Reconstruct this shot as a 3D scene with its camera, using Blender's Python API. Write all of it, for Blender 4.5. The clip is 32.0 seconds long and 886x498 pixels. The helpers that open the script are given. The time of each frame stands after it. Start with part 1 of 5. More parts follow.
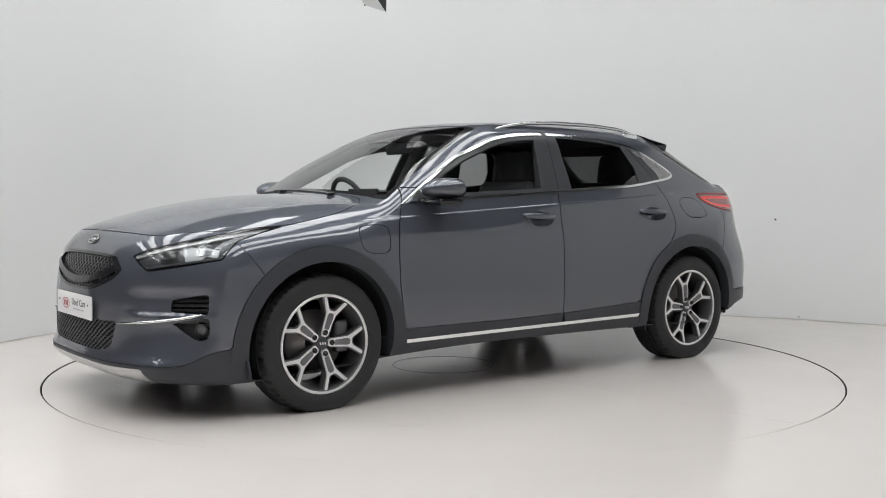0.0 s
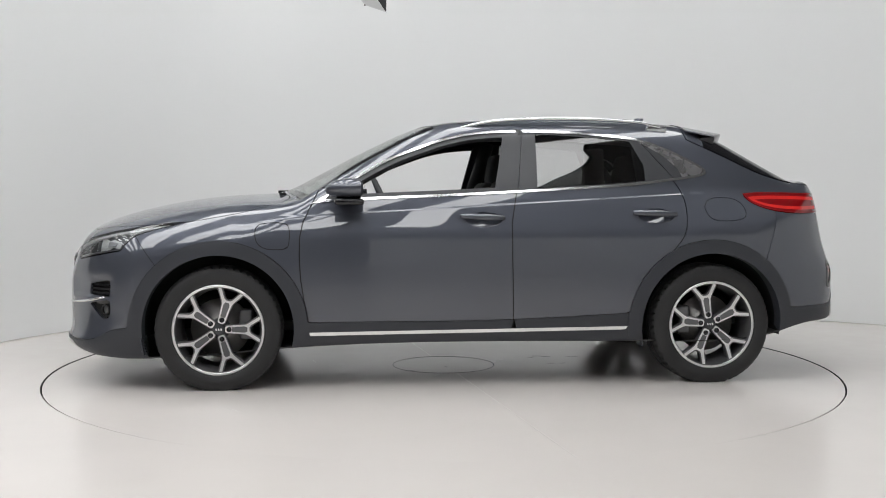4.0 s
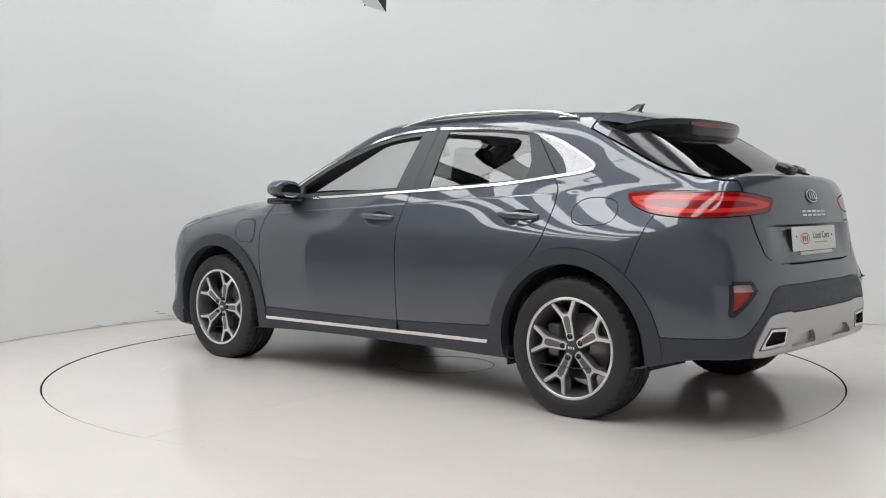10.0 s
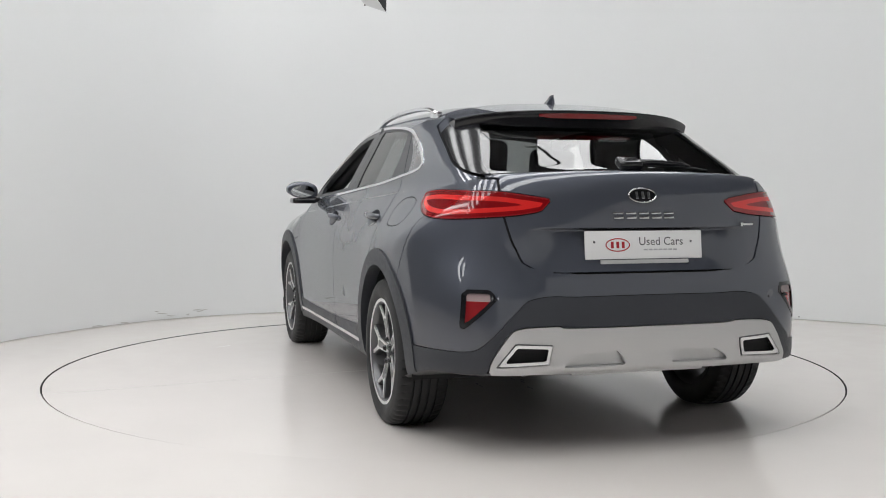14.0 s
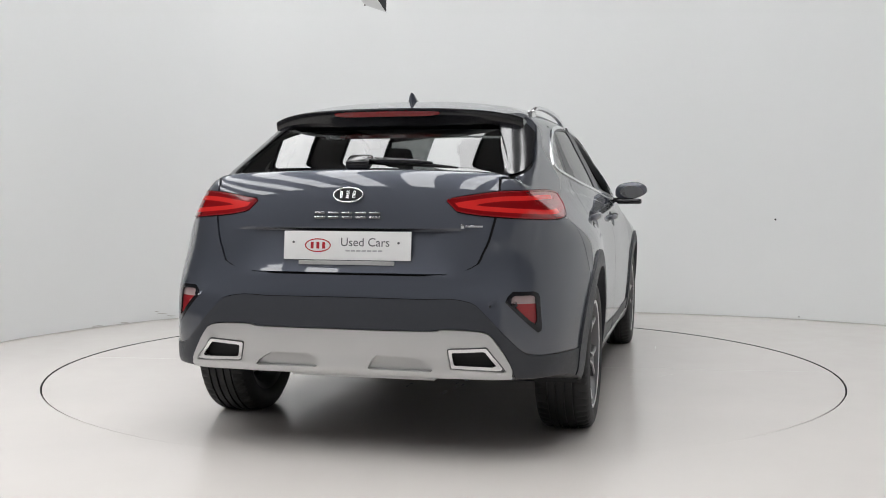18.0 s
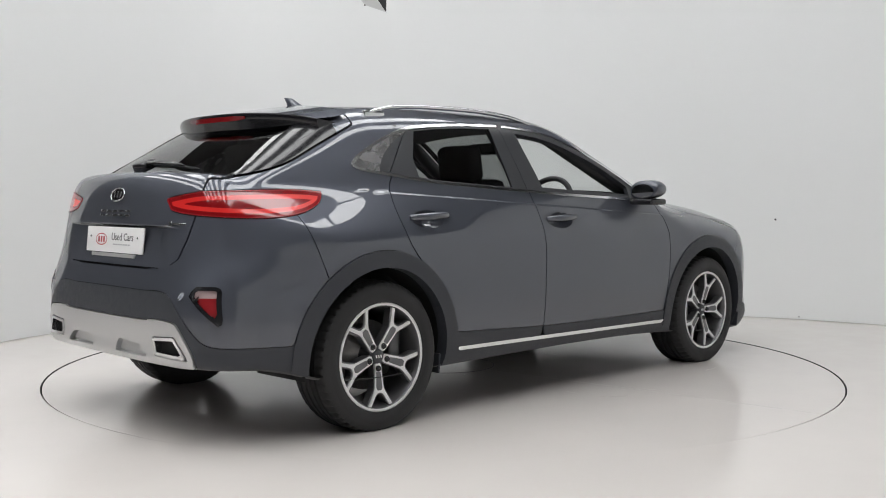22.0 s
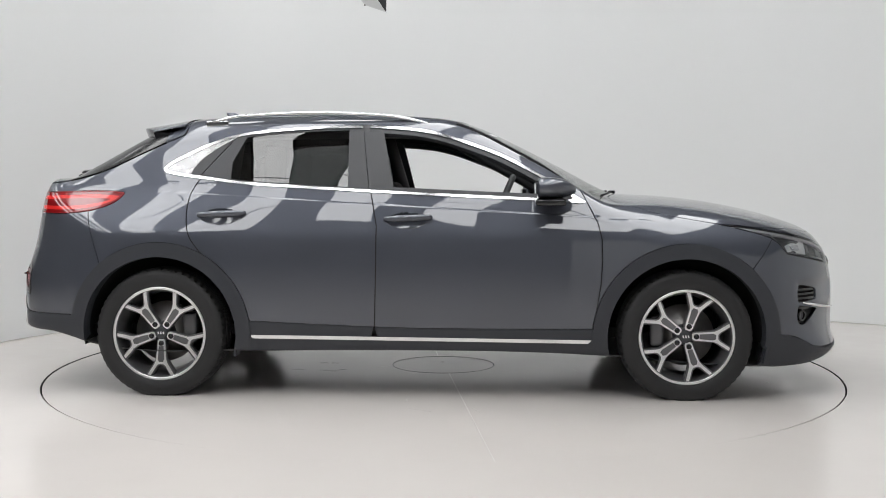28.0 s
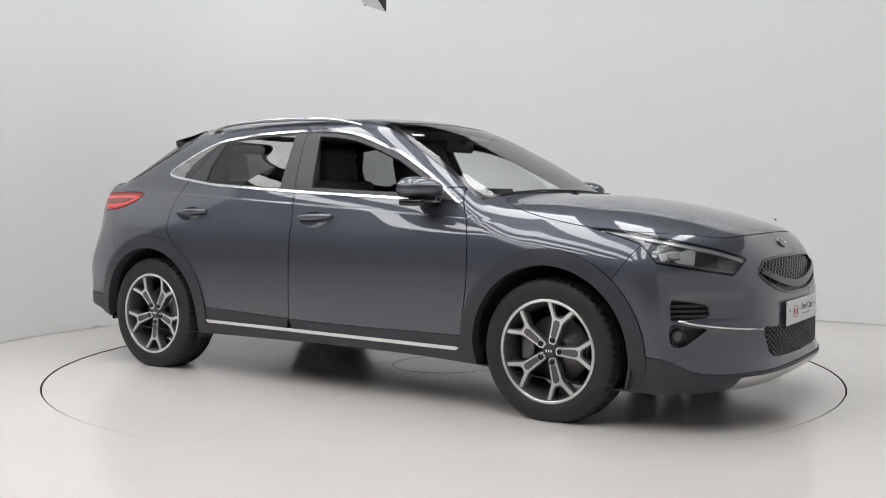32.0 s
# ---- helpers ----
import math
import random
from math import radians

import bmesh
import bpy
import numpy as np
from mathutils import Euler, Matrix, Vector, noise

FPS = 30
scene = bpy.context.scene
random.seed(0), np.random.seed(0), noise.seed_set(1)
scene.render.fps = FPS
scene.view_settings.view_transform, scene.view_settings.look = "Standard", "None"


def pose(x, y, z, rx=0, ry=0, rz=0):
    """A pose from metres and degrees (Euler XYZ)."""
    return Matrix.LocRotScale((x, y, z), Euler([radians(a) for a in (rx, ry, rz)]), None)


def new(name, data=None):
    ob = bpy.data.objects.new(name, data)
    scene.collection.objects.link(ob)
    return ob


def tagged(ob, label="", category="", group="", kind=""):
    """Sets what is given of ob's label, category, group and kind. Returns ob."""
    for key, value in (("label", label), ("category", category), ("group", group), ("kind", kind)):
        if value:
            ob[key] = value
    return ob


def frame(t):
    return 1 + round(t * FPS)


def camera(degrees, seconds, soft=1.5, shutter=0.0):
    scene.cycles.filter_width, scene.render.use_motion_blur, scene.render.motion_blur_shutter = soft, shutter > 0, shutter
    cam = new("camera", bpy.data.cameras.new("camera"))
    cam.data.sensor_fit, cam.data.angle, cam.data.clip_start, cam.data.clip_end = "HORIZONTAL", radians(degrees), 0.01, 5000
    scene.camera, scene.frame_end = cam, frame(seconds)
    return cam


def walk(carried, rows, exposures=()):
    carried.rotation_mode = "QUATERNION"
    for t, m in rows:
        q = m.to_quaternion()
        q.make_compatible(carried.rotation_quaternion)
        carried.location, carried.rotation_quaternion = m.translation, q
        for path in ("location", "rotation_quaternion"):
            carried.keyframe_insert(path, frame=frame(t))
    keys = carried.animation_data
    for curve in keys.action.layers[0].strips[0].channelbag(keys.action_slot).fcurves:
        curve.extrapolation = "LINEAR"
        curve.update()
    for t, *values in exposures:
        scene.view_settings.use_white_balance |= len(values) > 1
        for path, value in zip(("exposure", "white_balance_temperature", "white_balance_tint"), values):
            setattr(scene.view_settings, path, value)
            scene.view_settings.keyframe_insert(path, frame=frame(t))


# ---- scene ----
# ---------------------------------------------------------------- camera
cam = camera(47.33, 32.0, soft=1.0)
EYE = (0.0, -6.075, 1.0114)
VIEW = pose(*EYE, 90 - 2.94, 0, 0.037) @ pose(0, 0, 0, 0, 0, 0.086)
walk(cam, [(0.0, VIEW), (32.0, VIEW)])

# ---------------------------------------------------------------- light
world = bpy.data.worlds.new("studio_world")
scene.world = world
world.use_nodes = True
world.node_tree.nodes["Background"].inputs["Color"].default_value = (0.8, 0.85, 0.9, 1)
world.node_tree.nodes["Background"].inputs["Strength"].default_value = 0.3
PANEL_POWER = 4.9
scene.view_settings.exposure = 0.0

# ---------------------------------------------------------------- materials
MATS = {}


def material(name, color, rough=0.5, metal=0.0, coat=0.0, grain=0.0, scale=60.0, vary=0.0, bump=0.0, trans=0.0, ior=1.45, emit=0.0, spec=0.5):
    """A Principled material with colour drift at two scales, roughness wear and fine relief."""
    m = bpy.data.materials.new(name)
    m.use_nodes = True
    nt = m.node_tree
    b = nt.nodes["Principled BSDF"]
    b.inputs["Base Color"].default_value = (*color, 1)
    b.inputs["Roughness"].default_value = rough
    b.inputs["Metallic"].default_value = metal
    b.inputs["Coat Weight"].default_value = coat
    b.inputs["Coat Roughness"].default_value = 0.008
    b.inputs["Coat IOR"].default_value = 1.7
    b.inputs["Transmission Weight"].default_value = trans
    b.inputs["IOR"].default_value = ior
    b.inputs["Specular IOR Level"].default_value = spec
    if emit:
        b.inputs["Emission Color"].default_value = (*color, 1)
        b.inputs["Emission Strength"].default_value = emit
    if vary or grain or bump:
        tc = nt.nodes.new("ShaderNodeTexCoord")
        big = nt.nodes.new("ShaderNodeTexNoise")
        big.inputs["Scale"].default_value = scale / 12
        big.inputs["Detail"].default_value = 5
        fine = nt.nodes.new("ShaderNodeTexNoise")
        fine.inputs["Scale"].default_value = scale
        fine.inputs["Detail"].default_value = 3
        for n in (big, fine):
            nt.links.new(tc.outputs["Object"], n.inputs["Vector"])
        if vary:
            mix = nt.nodes.new("ShaderNodeMix")
            mix.data_type = "RGBA"
            mix.inputs[6].default_value = (*[c * (1 - vary) for c in color], 1)
            mix.inputs[7].default_value = (*[min(1, c * (1 + vary)) for c in color], 1)
            nt.links.new(big.outputs["Fac"], mix.inputs[0])
            nt.links.new(mix.outputs[2], b.inputs["Base Color"])
        if grain:
            ma = nt.nodes.new("ShaderNodeMapRange")
            ma.inputs["From Min"].default_value, ma.inputs["From Max"].default_value = 0.3, 0.7
            ma.inputs["To Min"].default_value, ma.inputs["To Max"].default_value = max(0, rough - grain), min(1, rough + grain)
            nt.links.new(big.outputs["Fac"], ma.inputs["Value"])
            nt.links.new(ma.outputs["Result"], b.inputs["Roughness"])
        if bump:
            bp = nt.nodes.new("ShaderNodeBump")
            bp.inputs["Strength"].default_value = bump
            bp.inputs["Distance"].default_value = 0.002
            nt.links.new(fine.outputs["Fac"], bp.inputs["Height"])
            nt.links.new(bp.outputs["Normal"], b.inputs["Normal"])
    MATS[name] = m
    return m


PAINT = material("grey_metallic_paint", (0.080, 0.088, 0.111), 0.52, 0.7, 1.0, grain=0.03, scale=40, vary=0.04)
CLAD = material("black_grained_plastic", (0.038, 0.041, 0.049), 0.46, grain=0.06, scale=500, vary=0.1, bump=0.25)
GLOSSBLACK = material("gloss_black_plastic", (0.012, 0.012, 0.014), 0.16, coat=0.12, vary=0.1, scale=80)
SATIN = material("satin_dark_trim", (0.045, 0.047, 0.052), 0.35, vary=0.05, scale=80)
CHROME = material("satin_chrome", (0.78, 0.79, 0.80), 0.16, 1.0, grain=0.04, scale=90)
SILVER = material("silver_paint", (0.56, 0.56, 0.56), 0.34, 0.55, 0.3, grain=0.05, scale=60, vary=0.03)
BRUSHED = material("brushed_alloy_trim", (0.36, 0.36, 0.365), 0.28, 0.9, grain=0.05, scale=200)
MACHINED = material("machined_alloy", (0.80, 0.80, 0.80), 0.34, 0.8, grain=0.06, scale=300)
GUNMETAL = material("gunmetal_alloy", (0.16, 0.16, 0.165), 0.34, 0.6, grain=0.05, scale=100)
RUBBER = material("tyre_rubber", (0.022, 0.022, 0.023), 0.62, grain=0.1, scale=120, vary=0.25, bump=0.3)
BLACK = material("black_liner", (0.018, 0.018, 0.019), 0.85, vary=0.2, scale=50)
FABRIC = material("dark_fabric", (0.052, 0.052, 0.056), 0.85, vary=0.2, scale=300, bump=0.4)
SOFT = material("dark_soft_plastic", (0.054, 0.054, 0.058), 0.6, vary=0.15, scale=200, bump=0.2)
LINER = material("grey_headliner", (0.26, 0.26, 0.265), 0.9, vary=0.1, scale=200)
LAMPDARK = material("dark_lamp_housing", (0.10, 0.10, 0.105), 0.22, 0.6, vary=0.1, scale=60)
LENSGREY = material("pale_lamp_lens", (0.45, 0.45, 0.46), 0.12, 0.3, 1.0, vary=0.05, scale=60)
LAMPGREY = material("lamp_grey", (0.11, 0.11, 0.115), 0.3, 0.4, vary=0.05, scale=60)
UNDERSIDE = material("grey_underbody", (0.07, 0.07, 0.072), 0.6, vary=0.2, scale=40, bump=0.3)
IRON = material("brake_iron", (0.34, 0.33, 0.32), 0.42, 0.8, grain=0.1, scale=60, vary=0.3)


def pane_material(name, tint, gloss=1.0):
    """A thin pane: tinted see-through with a Fresnel mirror on it."""
    m = bpy.data.materials.new(name)
    m.use_nodes = True
    nt = m.node_tree
    nt.nodes.remove(nt.nodes["Principled BSDF"])
    t = nt.nodes.new("ShaderNodeBsdfTransparent")
    t.inputs["Color"].default_value = (*tint, 1)
    g = nt.nodes.new("ShaderNodeBsdfGlossy")
    g.inputs["Roughness"].default_value = 0.01
    lw = nt.nodes.new("ShaderNodeLayerWeight")
    lw.inputs["Blend"].default_value = 0.5
    pw = nt.nodes.new("ShaderNodeMath")
    pw.operation = "POWER"
    pw.inputs[1].default_value = 5.0
    nt.links.new(lw.outputs["Facing"], pw.inputs[0])
    f = nt.nodes.new("ShaderNodeMapRange")
    f.inputs["To Min"].default_value, f.inputs["To Max"].default_value = 0.05 * gloss, 1.0
    nt.links.new(pw.outputs[0], f.inputs["Value"])
    x = nt.nodes.new("ShaderNodeMixShader")
    nt.links.new(f.outputs["Result"], x.inputs["Fac"])
    nt.links.new(t.outputs["BSDF"], x.inputs[1])
    nt.links.new(g.outputs["BSDF"], x.inputs[2])
    nt.links.new(x.outputs["Shader"], nt.nodes["Material Output"].inputs["Surface"])
    return m


GLASS = pane_material("clear_glass", (0.86, 0.89, 0.88), 1.4)
TINT = pane_material("privacy_glass", (0.30, 0.31, 0.31), 1.9)
LENS = pane_material("clear_lens", (0.88, 0.90, 0.91), 1.0)
RED = material("red_lens", (0.21, 0.004, 0.006), 0.12, coat=0.5, vary=0.15, scale=60)
REDBRIGHT = material("bright_red_reflector", (0.66, 0.022, 0.02), 0.2, coat=0.5, vary=0.1, scale=60)
REDDARK = material("dark_red_lens", (0.26, 0.014, 0.018), 0.2, coat=0.3, vary=0.1, scale=60)
PINK = material("pale_reverse_lens", (0.36, 0.27, 0.27), 0.25, coat=0.3, vary=0.1, scale=60)
PLATE = material("white_plate", (0.80, 0.80, 0.80), 0.35, coat=0.2, vary=0.02, scale=50)
LOGORED = material("logo_red", (0.42, 0.02, 0.03), 0.4, vary=0.03, scale=50)
INK = material("grey_ink", (0.12, 0.12, 0.13), 0.5, vary=0.05, scale=50)
PALEINK = material("pale_ink", (0.42, 0.42, 0.44), 0.5, vary=0.05, scale=50)
WHITE = material("white_label", (0.75, 0.75, 0.75), 0.5, vary=0.02, scale=50)
MIRROR = material("mirror_glass", (0.85, 0.87, 0.88), 0.02, 1.0)
HOUSING = material("pale_housing_paint", (0.66, 0.66, 0.66), 0.5, vary=0.03, scale=20)
BAFFLE = material("dark_steel", (0.03, 0.03, 0.032), 0.5, 0.5, vary=0.2, scale=60)


def floor_material():
    """Warm off-white epoxy: faint scuffs, patchy gloss."""
    m = material("floor_epoxy", (0.66, 0.635, 0.60), 0.26, coat=0.0)
    nt = m.node_tree
    b = nt.nodes["Principled BSDF"]
    tc = nt.nodes.new("ShaderNodeTexCoord")
    a = nt.nodes.new("ShaderNodeTexNoise")
    a.inputs["Scale"].default_value, a.inputs["Detail"].default_value = 1.3, 6
    s = nt.nodes.new("ShaderNodeTexNoise")
    s.inputs["Scale"].default_value, s.inputs["Detail"].default_value = 7, 6
    for n in (a, s):
        nt.links.new(tc.outputs["Object"], n.inputs["Vector"])
    mix = nt.nodes.new("ShaderNodeMix")
    mix.data_type = "RGBA"
    mix.inputs[6].default_value, mix.inputs[7].default_value = (0.615, 0.582, 0.556, 1), (0.685, 0.650, 0.620, 1)
    nt.links.new(a.outputs["Fac"], mix.inputs[0])
    nt.links.new(mix.outputs[2], b.inputs["Base Color"])
    mr = nt.nodes.new("ShaderNodeMapRange")
    mr.inputs["To Min"].default_value, mr.inputs["To Max"].default_value = 0.13, 0.19
    nt.links.new(s.outputs["Fac"], mr.inputs["Value"])
    nt.links.new(mr.outputs["Result"], b.inputs["Roughness"])
    return m


FLOOR = floor_material()
WALL = material("white_wall_paint", (0.775, 0.785, 0.785), 0.6, vary=0.015, scale=9, bump=0.05)
CEIL = material("ceiling_paint", (0.20, 0.20, 0.205), 0.8, vary=0.03, scale=12)
HALL = material("added_hall_shell", (0.26, 0.26, 0.27), 0.7, vary=0.04, scale=8)
# near black for the added west wall, to darken reflections in the paint
HALLDIMMER = material("reflection_dimming_wall", (0.05, 0.05, 0.054), 0.7, vary=0.06, scale=8)
JOINT = material("dark_joint", (0.02, 0.02, 0.02), 0.8, vary=0.3, scale=60)
SCUFF = material("pale_scuff", (0.46, 0.445, 0.42), 0.4, vary=0.1, scale=40)
GLOW = material("glowing_diffuser", (0.985, 0.990, 0.995), 0.5, emit=PANEL_POWER)


# ---------------------------------------------------------------- helpers
def link(name, verts, faces, mat, parent=None, label="", smooth=False, matrix=None):
    me = bpy.data.meshes.new(name)
    me.from_pydata([tuple(v) for v in verts], [], [tuple(f) for f in faces])
    me.materials.append(mat)
    if smooth:
        me.polygons.foreach_set("use_smooth", [True] * len(me.polygons))
    ob = new(name, me)
    if parent is not None:
        ob.parent = parent
    if matrix is not None:
        ob.matrix_basis = matrix
    if label:
        ob["label"] = label
    return ob


def part(name, bm, mat, parent=None, label="", smooth=True, matrix=None):
    bmesh.ops.recalc_face_normals(bm, faces=bm.faces[:])
    me = bpy.data.meshes.new(name)
    bm.to_mesh(me)
    bm.free()
    me.materials.append(mat)
    if smooth:
        me.polygons.foreach_set("use_smooth", [True] * len(me.polygons))
        me.set_sharp_from_angle(angle=radians(38))
    ob = new(name, me)
    if parent is not None:
        ob.parent = parent
    if matrix is not None:
        ob.matrix_basis = matrix
    if label:
        ob["label"] = label
    return ob


def box(bm, center, size, bevel=0.0, m=None, seg=2):
    out = bmesh.ops.create_cube(bm, size=1.0)
    vs = out["verts"]
    for v in vs:
        v.co = Vector((v.co.x * size[0], v.co.y * size[1], v.co.z * size[2]))
    if bevel:
        es = list({e for v in vs for e in v.link_edges})
        r = bmesh.ops.bevel(bm, geom=es, offset=bevel, segments=seg, affect="EDGES", profile=0.6)
        vs = list({v for f in r["faces"] for v in f.verts} | {v for v in vs if v.is_valid})
    t = Matrix.Translation(center)
    if m is not None:
        t = t @ m
    for v in vs:
        v.co = t @ v.co
    return vs


def tube(pts, radius, sides=8, flat=1.0, up=(0, 0, 1), closed=False):
    """A swept bar along pts; flat squashes it along the up direction. radius may be a list."""
    pts = [Vector(p) for p in pts]
    n = len(pts)
    rad = radius if isinstance(radius, (list, tuple)) else [radius] * n
    vs, fs = [], []
    for i, p in enumerate(pts):
        if closed:
            d = pts[(i + 1) % n] - pts[i - 1]
        else:
            d = pts[min(i + 1, n - 1)] - pts[max(i - 1, 0)]
        d.normalize()
        a = d.cross(Vector(up))
        a = a.normalized() if a.length > 1e-4 else Vector((1, 0, 0))
        b = a.cross(d)
        for k in range(sides):
            t = 2 * math.pi * k / sides
            vs.append(p + a * (rad[i] * math.cos(t)) + b * (rad[i] * flat * math.sin(t)))
    for i in range(n if closed else n - 1):
        j = (i + 1) % n
        for k in range(sides):
            k2 = (k + 1) % sides
            fs.append((i * sides + k, i * sides + k2, j * sides + k2, j * sides + k))
    if not closed:
        fs.append(tuple(range(sides - 1, -1, -1)))
        fs.append(tuple((n - 1) * sides + k for k in range(sides)))
    return vs, fs


def lathe(profile, steps=64, axis="y"):
    """Profile of (radius, along) turned round the y axis; closed when it starts and ends on it."""
    vs, fs = [], []
    for i in range(steps):
        a = 2 * math.pi * i / steps
        for r, h in profile:
            vs.append((r * math.cos(a), h, r * math.sin(a)))
    n = len(profile)
    for i in range(steps):
        j = (i + 1) % steps
        for k in range(n - 1):
            fs.append((i * n + k, i * n + k + 1, j * n + k + 1, j * n + k))
    return vs, fs


def spline(xs, ys):
    """A smooth curve through the knots, as a function of arrays."""
    xs, ys = np.array(xs, float), np.array(ys, float)
    h = np.diff(xs)
    d = np.diff(ys) / h
    m = np.empty(len(xs))
    m[0], m[-1] = d[0], d[-1]
    m[1:-1] = (d[:-1] * h[1:] + d[1:] * h[:-1]) / (h[1:] + h[:-1])

    def f(x):
        x = np.clip(x, xs[0], xs[-1])
        i = np.clip(np.searchsorted(xs, x) - 1, 0, len(xs) - 2)
        t = (x - xs[i]) / h[i]
        return ((1 + 2 * t) * (1 - t) ** 2 * ys[i] + t * (1 - t) ** 2 * h[i] * m[i]
                + t * t * (3 - 2 * t) * ys[i + 1] + t * t * (t - 1) * h[i] * m[i + 1])
    return f


def faired(f, a, b, width, step=0.01):
    """The curve f over a to b with its small waves smoothed away, as a new smooth curve."""
    xs = np.arange(a, b + step, step)
    d = np.arange(-3 * width, 3 * width + 1e-9, step / 4)
    w = np.exp(-0.5 * (d / width) ** 2)
    ys = (f(xs[:, None] + d[None, :]) * w).sum(1) / w.sum()
    return spline(xs, ys)


def smax(a, b, k):
    h = np.maximum(k - np.abs(a - b), 0) / k
    return np.maximum(a, b) + h * h * k * 0.25


def smooth01(x, a, b):
    t = np.clip((x - a) / (b - a), 0, 1)
    return t * t * (3 - 2 * t)


# ---------------------------------------------------------------- the room
WALL_PLAN = [(0.75, -8.9), (2.4, -8.5), (3.8, -7.4), (4.6, -5.6), (4.92, -3.5), (4.92, -1.5), (4.75, -0.4), (4.3, 0.75), (3.9, 1.4), (3.46, 1.86), (3.06, 2.16), (2.66, 2.37), (2.02, 2.63), (1.2, 2.80), (0.2, 2.88),
             (-0.9, 2.80), (-1.84, 2.50), (-2.3, 2.12), (-2.57, 1.79), (-2.85, 1.32), (-3.04, 0.86), (-3.2, 0.2), (-3.3, -0.6), (-3.38, -1.5), (-3.42, -3.5), (-3.2, -5.6), (-2.4, -7.4), (-0.9, -8.5), (0.75, -8.9)]
CEILING, WALL_TOP = 4.7, 2.95
FLOOR_Z = 0.003


def wall_gap(x, y):
    """Gap added for dark reflections: the curved wall is left out beside and behind the camera."""
    return (x < -2.2 and y < -0.3) or (x < 0.6 and y < -6.5)


def room():
    # floor sheet with a round hole for the turntable
    n = 128
    R = 2.270
    ring = [(R * math.cos(2 * math.pi * i / n), R * math.sin(2 * math.pi * i / n)) for i in range(n)]
    far = []
    for x, y in ring:
        s = 1 / max(abs(x) / 12.0, abs(y) / 13.0)
        far.append((x * s, y * s))
    vs = [(x, y, FLOOR_Z) for x, y in ring] + [(x, y, FLOOR_Z) for x, y in far]
    fs = []
    for i in range(n):
        j = (i + 1) % n
        fs.append((i, j, n + j, n + i)[::-1])
    tagged(link("floor", vs, fs, FLOOR), "warm off-white glossy epoxy studio floor", "floor", kind="structure")
    pit = [(x, y, FLOOR_Z - 0.0005) for x, y in ring] + [(x, y, -0.055) for x, y in ring]
    link("turntable_pit", pit, [(i, (i + 1) % n, n + (i + 1) % n, n + i) for i in range(n)] + [tuple(range(n, 2 * n))], JOINT)
    tagged(bpy.data.objects["turntable_pit"], "dark gap under the edge of the turntable", "floor joint", kind="structure")
    # curved wall, extruded with a thickness, running on past the camera
    xs = spline(range(len(WALL_PLAN)), [p[0] for p in WALL_PLAN])
    ys = spline(range(len(WALL_PLAN)), [p[1] for p in WALL_PLAN])
    t = np.linspace(0, len(WALL_PLAN) - 1, 150)
    pts = list(zip(xs(t).tolist(), ys(t).tolist()))
    m = len(pts)
    vs, fs = [], []
    for i, (x, y) in enumerate(pts):
        a, b = pts[max(i - 1, 0)], pts[min(i + 1, m - 1)]
        nx, ny = b[1] - a[1], -(b[0] - a[0])
        l = math.hypot(nx, ny)
        nx, ny = nx / l * 0.15, ny / l * 0.15
        vs += [(x, y, 0.0), (x, y, WALL_TOP), (x + nx, y + ny, WALL_TOP), (x + nx, y + ny, 0)]
    live = [not wall_gap((pts[i][0] + pts[i + 1][0]) / 2, (pts[i][1] + pts[i + 1][1]) / 2) for i in range(m - 1)]
    for i in range(m - 1):
        if not live[i]:
            continue
        for k in range(4):
            k2 = (k + 1) % 4
            fs.append((i * 4 + k, i * 4 + k2, i * 4 + 4 + k2, i * 4 + 4 + k))
        if i and not live[i - 1]:
            fs.append((i * 4, i * 4 + 3, i * 4 + 2, i * 4 + 1))
        if i < m - 2 and not live[i + 1]:
            fs.append((i * 4 + 4, i * 4 + 5, i * 4 + 6, i * 4 + 7))
    tagged(link("wall_curved", vs, fs, WALL, smooth=True), "smooth white painted wall curving round the turntable", "wall", kind="structure")
    bpy.data.objects["wall_curved"].data.set_sharp_from_angle(angle=radians(40))
    # thin grimy joint where the wall meets the floor
    jv, jf = [], []
    for i, (x, y) in enumerate(pts):
        a, b = pts[max(i - 1, 0)], pts[min(i + 1, m - 1)]
        nx, ny = b[1] - a[1], -(b[0] - a[0])
        l = math.hypot(nx, ny)
        nx, ny = -nx / l, -ny / l
        w = 0.004 + 0.004 * noise.noise((x * 2.2, y * 2.2, 0))
        jv += [(x + nx * 0.001, y + ny * 0.001, FLOOR_Z + 0.001), (x + nx * (0.004 + w), y + ny * (0.004 + w), FLOOR_Z + 0.0015), (x + nx * 0.002, y + ny * 0.002, FLOOR_Z + 0.004 + w)]
    for i in range(m - 1):
        jf += [] if not live[i] else [(i * 3, i * 3 + 1, i * 3 + 4, i * 3 + 3), (i * 3 + 1, i * 3 + 2, i * 3 + 5, i * 3 + 4)]
    tagged(link("trim_joint", jv, jf, SCUFF), "thin grey joint between wall and floor", "trim", kind="structure")
